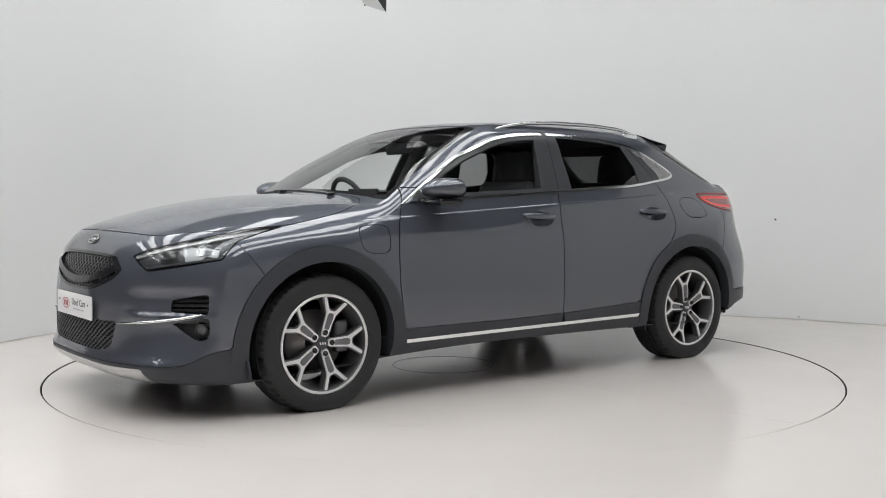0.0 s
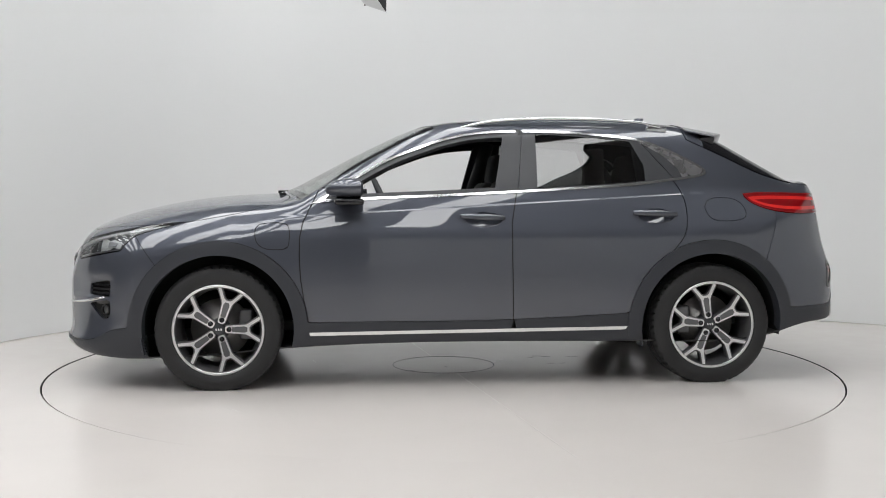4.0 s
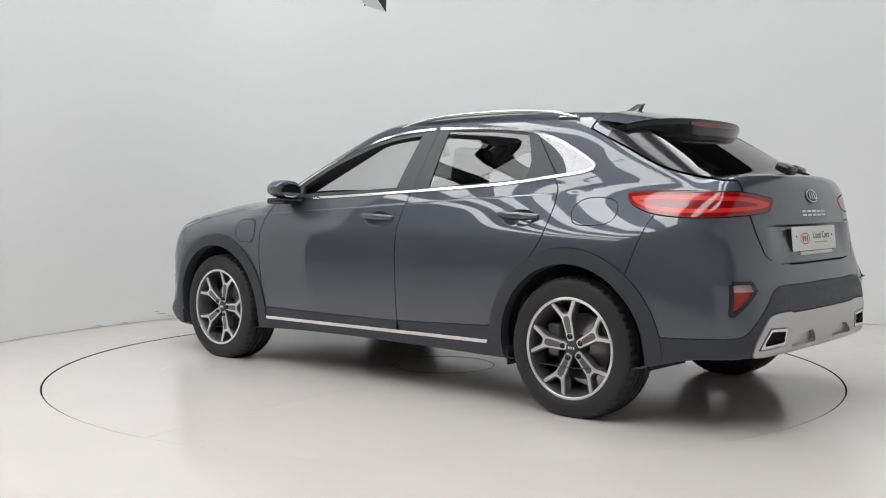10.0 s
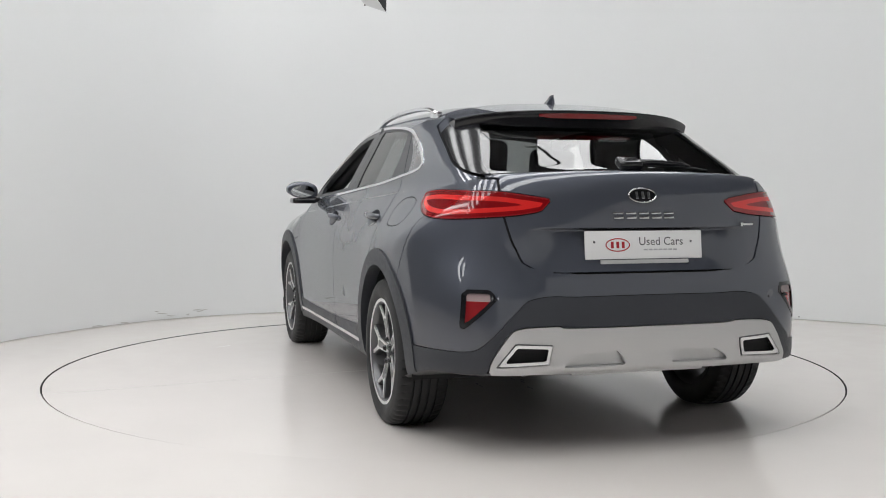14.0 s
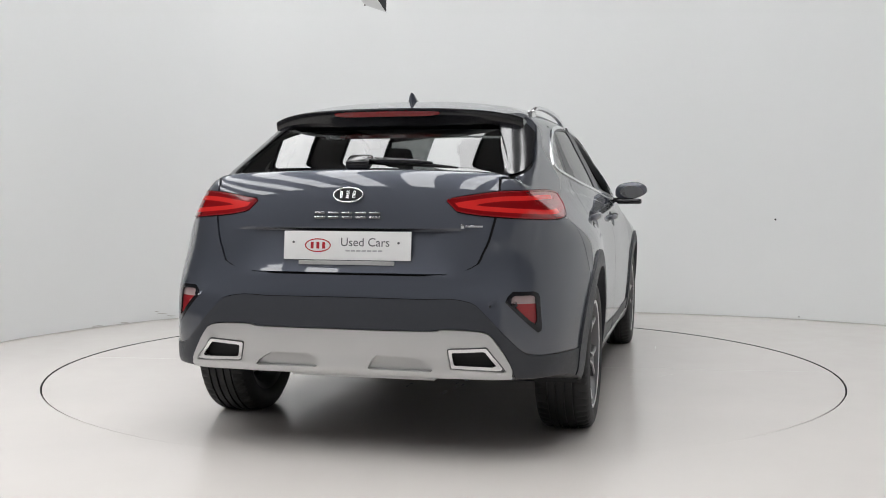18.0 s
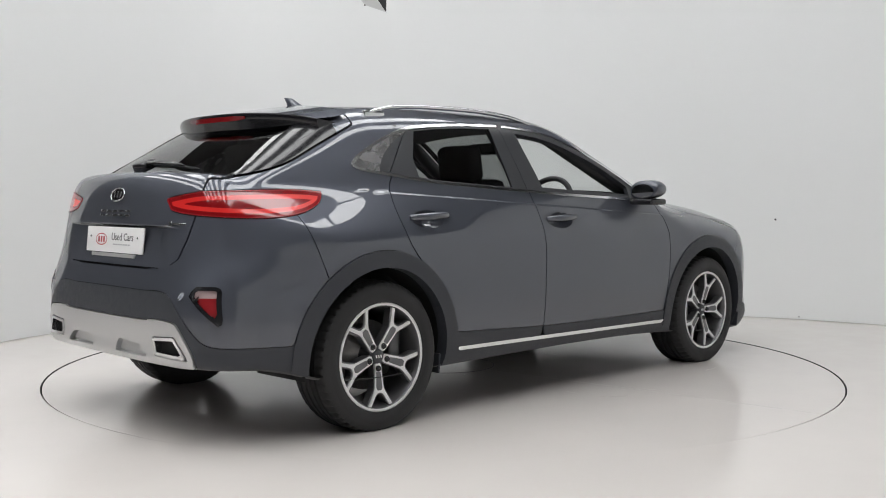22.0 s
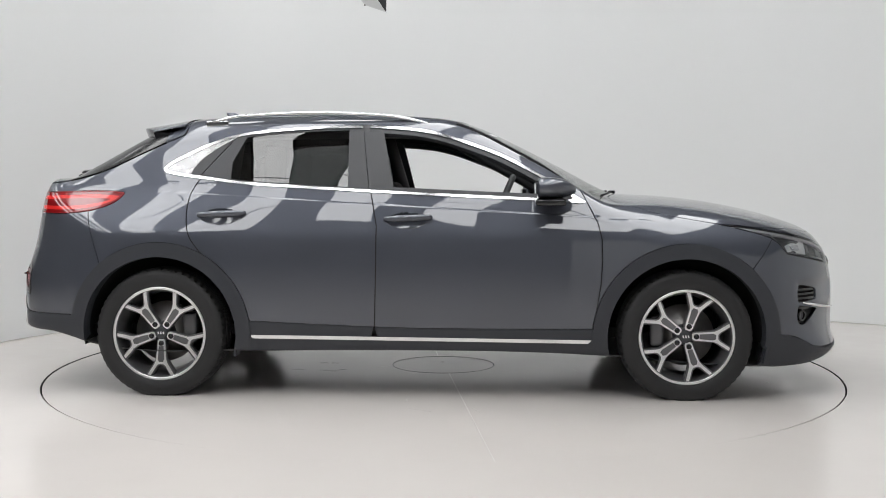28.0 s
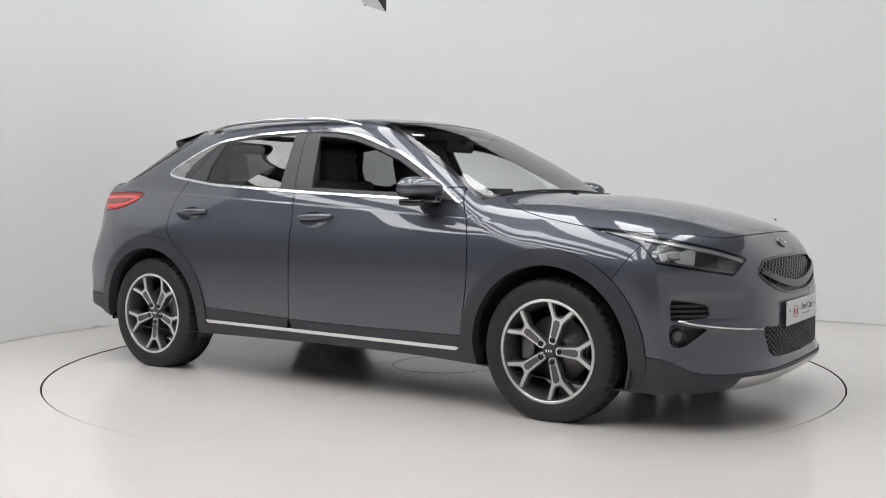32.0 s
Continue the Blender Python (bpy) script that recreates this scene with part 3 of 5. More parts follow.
def build_body(car):
    S = Skin()
    P = lambda name, T, mat, label="", push=0.0, rim=0.012, parent=car: panel(name, T, mat, parent, label, push, rim, S)
    LR = lambda name, T, mat, label="", push=0.0, rim=0.012, parent=car: sides(name, T, mat, parent, label, push, rim, S)
    arch = lambda r: (lambda p: np.minimum(np.hypot(p[:, 0] - AXLE, p[:, 2] - HUB), np.hypot(p[:, 0] + AXLE, p[:, 2] - HUB)) - r)
    flank = lambda y0: (lambda p: y0 - np.abs(p[:, 1]))
    under = S.take(lambda p: p[:, 2] - (UNDER(p[:, 0]) + 0.012))
    P("underbody", under, UNDERSIDE, "dark grey underbody", rim=0)
    S.take(both(arch(0.390), flank(0.5)))
    shell_src = S.T.copy()

    # black lower cladding
    sill_z = spline([-1.0, -0.85, -0.2, 0.86, 1.0], [0.392, 0.385, 0.358, 0.354, 0.354])
    sill = lambda p: np.maximum(p[:, 2] - sill_z(p[:, 0]), np.abs(p[:, 0]) - AXLE)
    front_low = spline([1.5, 1.7, 1.88, 1.97, 2.15, 2.3], [0.335, 0.330, 0.316, 0.272, 0.258, 0.258])
    low_f = lambda p: np.maximum(p[:, 2] - front_low(p[:, 0]), AXLE - p[:, 0])
    rear_t = spline([0, 0.30, 0.47, 0.51, 0.56, 0.64, 0.70, 0.74, 0.80, 1.0], [0.626, 0.624, 0.621, 0.610, 0.565, 0.480, 0.425, 0.415, 0.412, 0.410])
    low_r = lambda p: np.maximum(p[:, 2] - rear_t(np.abs(p[:, 1])), p[:, 0] + AXLE)
    diffuser = polygon(smooth_poly([(-0.2, 0.505), (0.33, 0.505), (0.37, 0.513), (0.540, 0.508), (0.590, 0.476), (0.645, 0.385), (0.650, 0.345), (0.600, 0.332), (-0.2, 0.328)], 4, sharp=(0, 8)), Y, Z)
    exhaust = polygon([(0.634, 0.357), (0.424, 0.363), (0.410, 0.444), (0.562, 0.453)], Y, Z)
    behind = lambda p: p[:, 0] + 1.6
    ahead = lambda p: 1.5 - p[:, 0]
    S_dif = S.take(both(diffuser, behind), 0.004)
    S_dif = S.refine(S_dif, 1)
    ex_in, S_dif = S.cut(S_dif, both(exhaust, behind))
    notch, S_dif = S.cut(S_dif, polygon([(0.365, 0.352), (0.345, 0.375), (0.300, 0.402), (0.140, 0.412), (0.118, 0.390), (0.100, 0.354)], Y, Z))
    LR("diffuser_notch", notch, SILVER, "silver recessed skid plate notch", -0.012, 0.02)
    dif = P("diffuser", S_dif, SILVER, "silver rear skid plate", 0.012, 0.03)
    ex_in, ex_frame = S.cut(ex_in, both(grow(exhaust, -0.017), behind))
    ex_gap, ex_frame = S.cut(ex_frame, lambda p: -0.005 - exhaust(p))
    LR("exhaust_gap", ex_gap, GUNMETAL, "dark gap round the exhaust surround", 0.002, 0)
    LR("exhaust_trim", ex_frame, CHROME, "chrome exhaust surround", 0.015, 0.03)
    LR("exhaust_opening", ex_in, BLACK, "dark exhaust recess", -0.03, 0)
    clad = S.take(either(both(arch(0.464), flank(0.5)), sill, low_f, low_r), 0.003)
    lip, clad = S.cut(clad, lambda p: np.maximum(np.maximum(p[:, 2] - 0.243, 1.98 - p[:, 0]), np.abs(p[:, 1]) - 0.62))
    P("front_lip", lip, SILVER, "silver front skid lip", 0.006)
    ring, clad = S.cut(clad, both(arch(0.464), flank(0.5), lambda p: 0.26 - p[:, 2]))
    fr, rr = S.cut(ring, lambda p: -p[:, 0])
    LR("wheel_arch_trim", fr, CLAD, "black plastic wheel arch moulding", 0.009, 0.06)
    LR("wheel_arch_trim", rr, CLAD, "black plastic wheel arch moulding", 0.009, 0.06)
    sl, clad = S.cut(clad, lambda p: np.abs(p[:, 0]) - AXLE)
    strip = lambda p: p[:, 2] - (0.293 + 0.015 * (0.84 - p[:, 0]) / 1.68)
    up, lo = S.cut(sl, lambda p: 0.009 - strip(p))
    st, lo = S.cut(lo, lambda p: np.maximum(-0.009 - strip(p), np.abs(p[:, 0]) - 0.855))
    _, up = S.cut(up, lambda p: np.abs(p[:, 0] + 0.233) - 0.005 - 0.28 * np.maximum(0.350 - p[:, 2], 0))
    LR("door_cladding", up, CLAD, "black plastic lower door cladding", 0.003)
    LR("sill_strip", st, CHROME, "bright chrome sill strip", 0.012, 0.02)
    LR("side_sill", lo, CLAD, "black plastic side sill", 0.006, 0.03)
    ft, rt = S.cut(clad, lambda p: -p[:, 0])
    P("front_bumper_skirt", ft, CLAD, "black plastic lower bumper edge", 0.004)
    P("rear_bumper_panel", rt, CLAD, "black plastic rear bumper panel", 0.004)

    # side windows: chrome surround, pillars, panes
    dlo = polygon(DLO, X, Z)
    win = S.take(both(dlo, flank(0.4)))
    chrome, win = S.cut(win, lambda p: -0.013 - dlo(p))
    LR("window_surround", chrome, CHROME, "chrome side window surround", 0.005, 0.02)
    line = lambda a, b: (lambda p: ((p[:, 0] - a[0]) * (b[1] - a[1]) - (p[:, 2] - a[1]) * (b[0] - a[0])) / math.hypot(b[0] - a[0], b[1] - a[1]))
    bow = lambda p: 0.042 * np.clip(4 * (p[:, 2] - 1.09) * (1.317 - p[:, 2]) / 0.227 ** 2, 0, 1)
    wedge, win = S.cut(win, lambda p: line((-1.205, 1.09), (-0.975, 1.317))(p) + bow(p))
    LR("quarter_trim", wedge, BRUSHED, "brushed silver quarter trim", 0.002)
    pil, win = S.cut(win, lambda p: p[:, 0] - np.interp(p[:, 2], [1.0, 1.19, 1.36], [-0.985, -0.985, -0.905]))
    shut = line((-1.166, 1.095), (-0.972, 1.326))
    corner, pil = S.cut(pil, shut)
    corner, _ = S.cut(corner, lambda p: shut(p) + 0.005)
    LR("quarter_corner", corner, SATIN, "dark satin body corner behind the rear door")
    LR("rear_pillar_cover", pil, SATIN, "dark satin rear door pillar cover", 0.0)
    glass, win = S.cut(win, line((-0.372, 1.02), (-0.388, 1.40)))
    edge, glass = S.cut(glass, lambda p: -0.021 - dlo(p))
    LR("window_seal", edge, SATIN, "black window seal", -0.001)
    LR("side_window", S.refine(glass, 1), TINT, "dark tinted rear door window", -0.004, 0.0)
    bp, win = S.cut(win, line((-0.128, 1.0), (-0.215, 1.40)))
    b1, b2 = S.cut(bp, line((-0.258, 1.0), (-0.315, 1.40)))
    b1, _ = S.cut(b1, lambda p: line((-0.258, 1.0), (-0.315, 1.40))(p) + 0.003)
    LR("pillar_cover", b1, SATIN, "dark satin door pillar cover")
    LR("pillar_cover", b2, SATIN, "dark satin door pillar cover")
    sail, win = S.cut(win, line((0.66, 1.3), (0.60, 0.95)))
    _, frame_ = S.cut(win, lambda p: dlo(p) + 0.036)
    LR("window_frame", frame_, SATIN, "black frame of the lowered front window", -0.002, 0.03)
    LR("mirror_sail", sail, SATIN, "black panel at the mirror base", -0.001, 0.02)

    # screens
    wind = lambda p: np.maximum.reduce([p[:, 0] - (1.01 - 0.20 * p[:, 1] ** 2), (0.235 - 0.22 * p[:, 1] ** 2) - p[:, 0], np.abs(p[:, 1]) - (half_width(p[:, 0], p[:, 2]) - 0.058), 0.9 - p[:, 2]])
    ws = S.take(wind, 0.004)
    band, ws = S.cut(ws, lambda p: -0.03 - wind(p))
    P("windscreen_border", band, GLOSSBLACK, "black printed windscreen edge", -0.002, 0)
    P("windscreen", ws, GLASS, "clear curved windscreen", -0.002, 0)
    seam_z = spline([-1.95, -1.80, -1.678, -1.476, -1.25], [1.085, 1.112, 1.147, 1.241, 1.345])
    gate_y = spline([0.70, 0.713, 0.722, 0.742, 0.80, 0.897, 1.02, 1.115, 1.2], [0.30, 0.36, 0.43, 0.49, 0.535, 0.568, 0.585, 0.580, 0.575])
    upper = lambda p: np.maximum(seam_z(p[:, 0]) - p[:, 2], p[:, 0] + 1.26)
    lower = lambda p: np.maximum.reduce([np.abs(p[:, 1]) - gate_y(p[:, 2]), 0.715 - p[:, 2], p[:, 0] + 1.72])
    gate_fn = either(upper, lower)
    # rear lamps
    lamp = polygon(smooth_poly([(0.80, 1.034), (0.96, 1.043), (1.28, 1.037), (1.436, 1.034), (1.573, 1.020), (1.690, 1.004), (1.645, 0.954), (1.526, 0.938), (1.28, 0.926), (1.06, 0.924), (0.90, 0.940), (0.81, 0.980)], 4, sharp=(0, 5, 6)), RS, Z)
    lamp = both(lamp, lambda p: p[:, 0] + 1.3)
    lt = S.take(lamp, 0.004)
    tail_lamps(LR, S, lt, lamp, gate_fn)
    gate = S.take(gate_fn, 0.009)
    glass_r = lambda p: np.maximum.reduce([np.abs(p[:, 1]) - (0.572 - 0.30 * (p[:, 0] + 1.85) ** 2 - 0.05 * smooth01(p[:, 0], -1.8, -1.5)), p[:, 0] + 1.47, -1.955 + 0.16 * p[:, 1] ** 2 - p[:, 0]])
    rg, gate = S.cut(gate, glass_r)
    fin, gate = S.cut(gate, lambda p: np.maximum.reduce([-1.955 + 0.16 * p[:, 1] ** 2 - p[:, 0], 0.40 - np.abs(p[:, 1]), 1.10 - p[:, 2], p[:, 0] + 1.36]))
    P("rear_window", S.refine(rg, 1), TINT, "dark tinted rear window", -0.003, 0)
    LR("gate_fin", fin, GLOSSBLACK, "gloss black fin beside the rear window", 0.001)
    c = S.V[gate].mean(1)
    near = (np.abs(c[:, 1]) < 0.52) & (c[:, 2] < 0.91) & (c[:, 2] > 0.72)
    gate = np.concatenate([gate[~near], S.refine(gate[near], 2)])
    tg = P("tailgate", gate, PAINT, "grey metallic tailgate")

    # nose: headlamps, grilles, hood
    head = polygon(smooth_poly([(0.676, 0.880), (0.855, 0.868), (1.011, 0.845), (1.279, 0.806), (1.444, 0.780), (1.610, 0.746), (1.477, 0.676), (1.209, 0.704), (0.985, 0.731), (0.920, 0.810), (0.803, 0.848)], 4, sharp=(0, 5, 6, 8, 9)), FS, Z)
    head = both(head, ahead, flank(0.3))
    hl = S.take(grow(head, 0.0), 0.004)
    head_lamps(LR, S, hl, head)
    grille = both(polygon(smooth_poly([(-0.2, 0.747), (0.2, 0.745), (0.375, 0.734), (0.458, 0.682), (0.388, 0.627), (0.17, 0.573), (-0.2, 0.570)], 4, sharp=(0, 2, 3, 6)), Y, Z), ahead)
    gr = S.take(grille, 0.0)
    grilles(P, LR, S, gr, grille, ahead, car)
    hood_poly = smooth_poly([(1.055, -0.2), (1.055, 0.0), (1.03, 0.3), (0.965, 0.58), (1.02, 0.685), (1.133, 0.745), (1.231, 0.768), (1.325, 0.784), (1.486, 0.797), (1.64, 0.780), (1.82, 0.715), (1.945, 0.615), (2.02, 0.490), (2.062, 0.2), (2.068, -0.2)], 4, sharp=(0, 14))
    hood = both(polygon(hood_poly, X, Y), lambda p: 0.75 - p[:, 2])
    P("bonnet", S.take(hood, 0.005), PAINT, "grey metallic bonnet")

    # doors
    fd = polygon([(0.80, 1.06), (0.84, 0.974), (0.885, 0.882), (0.903, 0.80), (0.905, 0.70), (0.899, 0.58), (0.880, 0.46), (0.86, 0.36), (0.855, 0.2), (-0.235, 0.2), (-0.229, 0.40), (-0.222, 0.70), (-0.222, 0.868), (-0.240, 0.96), (-0.262, 1.06)], X, Z)
    rd = polygon(smooth_poly([(-0.262, 1.06), (-0.240, 0.96), (-0.222, 0.868), (-0.222, 0.70), (-0.229, 0.40), (-0.235, 0.2), (-1.0, 0.2), (-1.10, 0.72), (-1.160, 0.80), (-1.183, 0.87), (-1.193, 0.968), (-1.176, 1.054), (-1.13, 1.115), (-1.05, 1.15)], 3, sharp=(0, 5, 6, 7)), X, Z)
    f = S.take(both(fd, flank(0.5), lambda p: p[:, 2] - 1.15), 0.0055)
    r = S.take(both(rd, flank(0.5), lambda p: p[:, 2] - 1.15), 0.0055)
    f, r = finer(S, f, HANDLES[0]), finer(S, r, HANDLES[1])
    fdo = LR("front_door", f, PAINT, "grey metallic front door")
    rdo = LR("rear_door", r, PAINT, "grey metallic rear door")
    # filler and charging flaps, left side only
    fuel = polygon(smooth_poly([(-1.300, 0.955), (-1.335, 1.000), (-1.42, 1.012), (-1.50, 0.995), (-1.532, 0.95), (-1.515, 0.90), (-1.42, 0.884), (-1.33, 0.895)], 5), X, Z)
    ff = S.take(both(fuel, lambda p: 0.4 - p[:, 1]), 0.004)
    P("filler_flap", ff, PAINT, "grey metallic filler flap")
    charge = polygon(smooth_poly([(1.128, 0.852), (1.126, 0.78), (1.075, 0.741), (0.975, 0.741), (0.958, 0.775), (0.958, 0.845), (0.985, 0.873), (1.085, 0.873)], 5), X, Z)
    ch = S.take(both(charge, lambda p: 0.4 - p[:, 1]), 0.004)
    P("charging_flap", ch, PAINT, "grey metallic charging flap")
    # reflectors low in the rear bumper
    refl = both(polygon([(0.622, 0.622), (0.648, 0.656), (0.726, 0.656), (0.744, 0.645), (0.755, 0.512), (0.742, 0.500)], Y, Z), lambda p: p[:, 0] + 1.7)
    rf = S.take(refl, 0.0)
    rin, rb = S.cut(rf, grow(refl, -0.014))
    pale, red = S.cut(rin, lambda p: 0.612 - p[:, 2])
    LR("reflector_frame", rb, GLOSSBLACK, "black reflector frame", 0.002)
    LR("reflector", red, REDDARK, "dark red rear reflector", -0.004, 0)
    LR("reversing_lamp", pale, PINK, "pale reversing lamp", -0.004, 0)
    # bumpers against wings, roof against sides
    fb = S.take(both(lambda p: (1.60 + (p[:, 2] - 0.60) * 0.72) - p[:, 0], lambda p: p[:, 2] - 0.86), 0.004)
    P("front_bumper", fb, PAINT, "grey metallic front bumper")
    rb = S.take(both(lambda p: p[:, 0] + (1.62 + (p[:, 2] - 0.66) * 0.34), lambda p: p[:, 2] - 0.965), 0.004)
    P("rear_bumper", rb, PAINT, "grey metallic rear bumper")
    wing, rest = S.cut(S.T, lambda p: np.maximum(0.70 - p[:, 0], p[:, 2] - 1.06))
    LR("front_wing", wing, PAINT, "grey metallic front wing")
    roof, rest = S.cut(rest, lambda p: np.maximum(np.abs(p[:, 1]) - 0.50, 1.25 - p[:, 2]))
    P("roof", roof, PAINT, "grey metallic roof")
    LR("body_side", rest, PAINT, "grey metallic body side and rear wing")
    # dark inner shell seen in the shut lines
    keep, _ = S.cut(shell_src, lambda p: np.maximum(-both(lambda q: dlo(q) + 0.004, flank(0.4))(p), -wind(p)))
    keep, _ = S.cut(keep, lambda p: -np.maximum(glass_r(p) + 0.0, p[:, 0] + 1.4))
    P("inner_shell", keep, BLACK, "black inner body shell", -0.020, 0)
    return fdo, rdo, tg


def finer(S, T, at):
    """Smaller triangles round a door handle."""
    c = S.V[T].mean(1)
    near = (np.abs(c[:, 0] - at[0]) < 0.15) & (np.abs(c[:, 2] - at[1]) < 0.085)
    crease = (np.abs(c[:, 2] - (0.963 - 0.058 * c[:, 0])) < 0.018) & ~near
    return np.concatenate([T[~near & ~crease], S.refine(T[near], 2), S.refine(T[crease], 3)])


def tail_lamps(LR, S, T, fn, gate_fn):
    """Red lens in a gloss black frame with a brighter light guide inside, split at the tailgate."""
    gl, body = S.cut(T, gate_fn)
    for piece in (S.refine(body, 2), S.refine(gl, 2)):
        rim, core = S.cut(piece, lambda p: -0.007 - fn(p))
        guide, lens = S.cut(core, lambda p: np.abs(fn(p) + 0.030) - 0.009)
        LR("rear_lamp_frame", rim, REDDARK, "dark red lamp edge", 0.003)
        LR("rear_lamp_lens", lens, RED, "deep red rear lamp lens", 0.001, 0)
        LR("light_guide", guide, REDBRIGHT, "bright red light guide", 0.001, 0.004)


def head_lamps(LR, S, T, fn):
    """Clear lens over a grey housing with a light guide along the top edge and bright reflector cells."""
    T = S.refine(T, 2)
    rim, core = S.cut(T, lambda p: -0.005 - fn(p))
    LR("headlamp_frame", rim, GLOSSBLACK, "black headlamp edge", 0.0, 0.02)
    LR("headlamp_lens", core, LENS, "clear headlamp lens", 0.002, 0)
    top = spline([0.676, 0.855, 1.011, 1.279, 1.444, 1.61], [0.880, 0.868, 0.845, 0.806, 0.780, 0.746])
    bar, rest = S.cut(core, lambda p: (top(FS(p)) - 0.019) - p[:, 2])
    LR("light_guide_band", bar, SILVER, "pale daytime light band", -0.008, 0.015)
    tail, rest = S.cut(rest, lambda p: FS(p) - 0.955)
    LR("lamp_tail", tail, LAMPGREY, "grey lamp tail", -0.008, 0.02)
    cell = polygon([(1.252, 0.792), (1.205, 0.799), (1.150, 0.787), (1.110, 0.796), (1.010, 0.778), (1.018, 0.742), (1.090, 0.752), (1.120, 0.733), (1.225, 0.727)], FS, Z)
    c1, rest = S.cut(rest, cell)
    inner, c1 = S.cut(c1, polygon([(1.145, 0.780), (1.060, 0.776), (1.065, 0.758), (1.140, 0.752)], FS, Z))
    LR("reflector_cell", c1, SILVER, "bright faceted reflector cell", -0.020, 0.03)
    LR("projector_lens", inner, LENSGREY, "pale projector lens", -0.012, 0.02)
    c2, rest = S.cut(rest, polygon([(1.40, 0.757), (1.285, 0.775), (1.275, 0.722), (1.39, 0.708)], FS, Z))
    LR("reflector_cell", c2, GUNMETAL, "dark reflector cell", -0.032, 0.03)
    rib, rest = S.cut(rest, lambda p: np.abs(p[:, 2] - (0.722 - 0.10 * (FS(p) - 1.2))) - 0.004)
    LR("lamp_rib", rib, LAMPGREY, "grey rib in the headlamp", -0.010, 0.02)
    LR("headlamp_housing", rest, LAMPDARK, "dark headlamp housing", -0.018, 0.02)


def grilles(P, LR, S, T, fn, ahead, car):
    """Upper grille with its dark surround, lower intake, side vents with blades."""
    T = S.refine(T, 2)
    rim, core = S.cut(T, lambda p: -0.012 - fn(p))
    P("grille_surround", rim, GLOSSBLACK, "gloss black grille surround", 0.004, 0.03)
    P("grille_back", core, BLACK, "black grille backing", -0.03, 0)
    bar, core = S.cut(core, lambda p: np.abs(p[:, 2] - (0.612 + 0.42 * p[:, 1] ** 2)) - 0.016)
    P("grille_bar", bar, GLOSSBLACK, "gloss black curved grille bar", 0.010, 0.025)
    mesh, _ = S.cut(core, lambda p: np.minimum(np.abs(((p[:, 1] * 0.7 + p[:, 2]) / 0.030) % 1 - 0.5), np.abs(((p[:, 1] * 0.7 - p[:, 2]) / 0.030) % 1 - 0.5)) - 0.13)
    P("grille_mesh", mesh, LAMPDARK, "dark diamond grille mesh", -0.006, 0.012)
    low = both(polygon(smooth_poly([(-0.2, 0.435), (0.30, 0.440), (0.455, 0.448), (0.425, 0.37), (0.385, 0.318), (0.25, 0.298), (-0.2, 0.292)], 4, sharp=(0, 2, 6)), Y, Z), ahead)
    lt = S.refine(S.take(low), 2)
    P("intake_back", lt, BLACK, "black intake backing", -0.03, 0)
    m, _ = S.cut(lt, lambda p: np.minimum(np.abs(((p[:, 1] * 0.55 + p[:, 2]) / 0.024) % 1 - 0.5), np.abs(((p[:, 1] * 0.55 - p[:, 2]) / 0.024) % 1 - 0.5)) - 0.12)
    P("intake_mesh", m, SATIN, "dark lower intake mesh", -0.004, 0.015)
    vent = both(polygon(smooth_poly([(1.300, 0.552), (1.10, 0.576), (1.060, 0.565), (1.065, 0.488), (1.31, 0.500)], 4, sharp=(0, 3, 4)), FS, Z), ahead)
    v = S.refine(S.take(vent), 1)
    LR("vent_back", v, BLACK, "black side vent", -0.045, 0)
    for k in range(3):
        s, _ = S.cut(v, lambda p: np.abs(p[:, 2] - (0.507 + 0.022 * k)) - 0.006)
        LR("vent_blade", s, GLOSSBLACK, "gloss black vent blade", -0.006, 0.022)
    fog = both(polygon(smooth_poly([(1.30, 0.452), (1.12, 0.470), (1.060, 0.468), (1.060, 0.395), (1.10, 0.375), (1.17, 0.388)], 4, sharp=(0,)), FS, Z), ahead)
    fg = S.refine(S.take(fog), 1)
    LR("fog_recess", fg, GLOSSBLACK, "gloss black fog lamp recess", -0.02, 0)
    ring, _ = S.cut(fg, lambda p: np.hypot(FS(p) - 1.110, (p[:, 2] - 0.422) * 1.5) - 0.042)
    lamp, ring = S.cut(ring, lambda p: np.hypot(FS(p) - 1.110, (p[:, 2] - 0.422) * 1.5) - 0.030)
    LR("fog_ring", ring, GLOSSBLACK, "gloss black fog lamp ring", 0.0, 0.03)
    LR("fog_lamp", lamp, GUNMETAL, "dark round fog lamp", -0.010, 0.0)
    for side in (1, -1):
        line = skin_line([(2.160, 0.452, 0.437), (2.115, 0.545, 0.447), (2.070, 0.613, 0.456), (2.028, 0.680, 0.463), (1.982, 0.741, 0.471), (1.945, 0.776, 0.478), (1.909, 0.803, 0.486)], 0.004)
        vs, fs = tube([(q[0], q[1] * side, q[2]) for q in line], [0.003, 0.005, 0.0056, 0.006, 0.006, 0.006, 0.004], 8, 1.15)
        link("chrome_blade", vs, fs, CHROME, car, "chrome blade across the bumper corner", True)


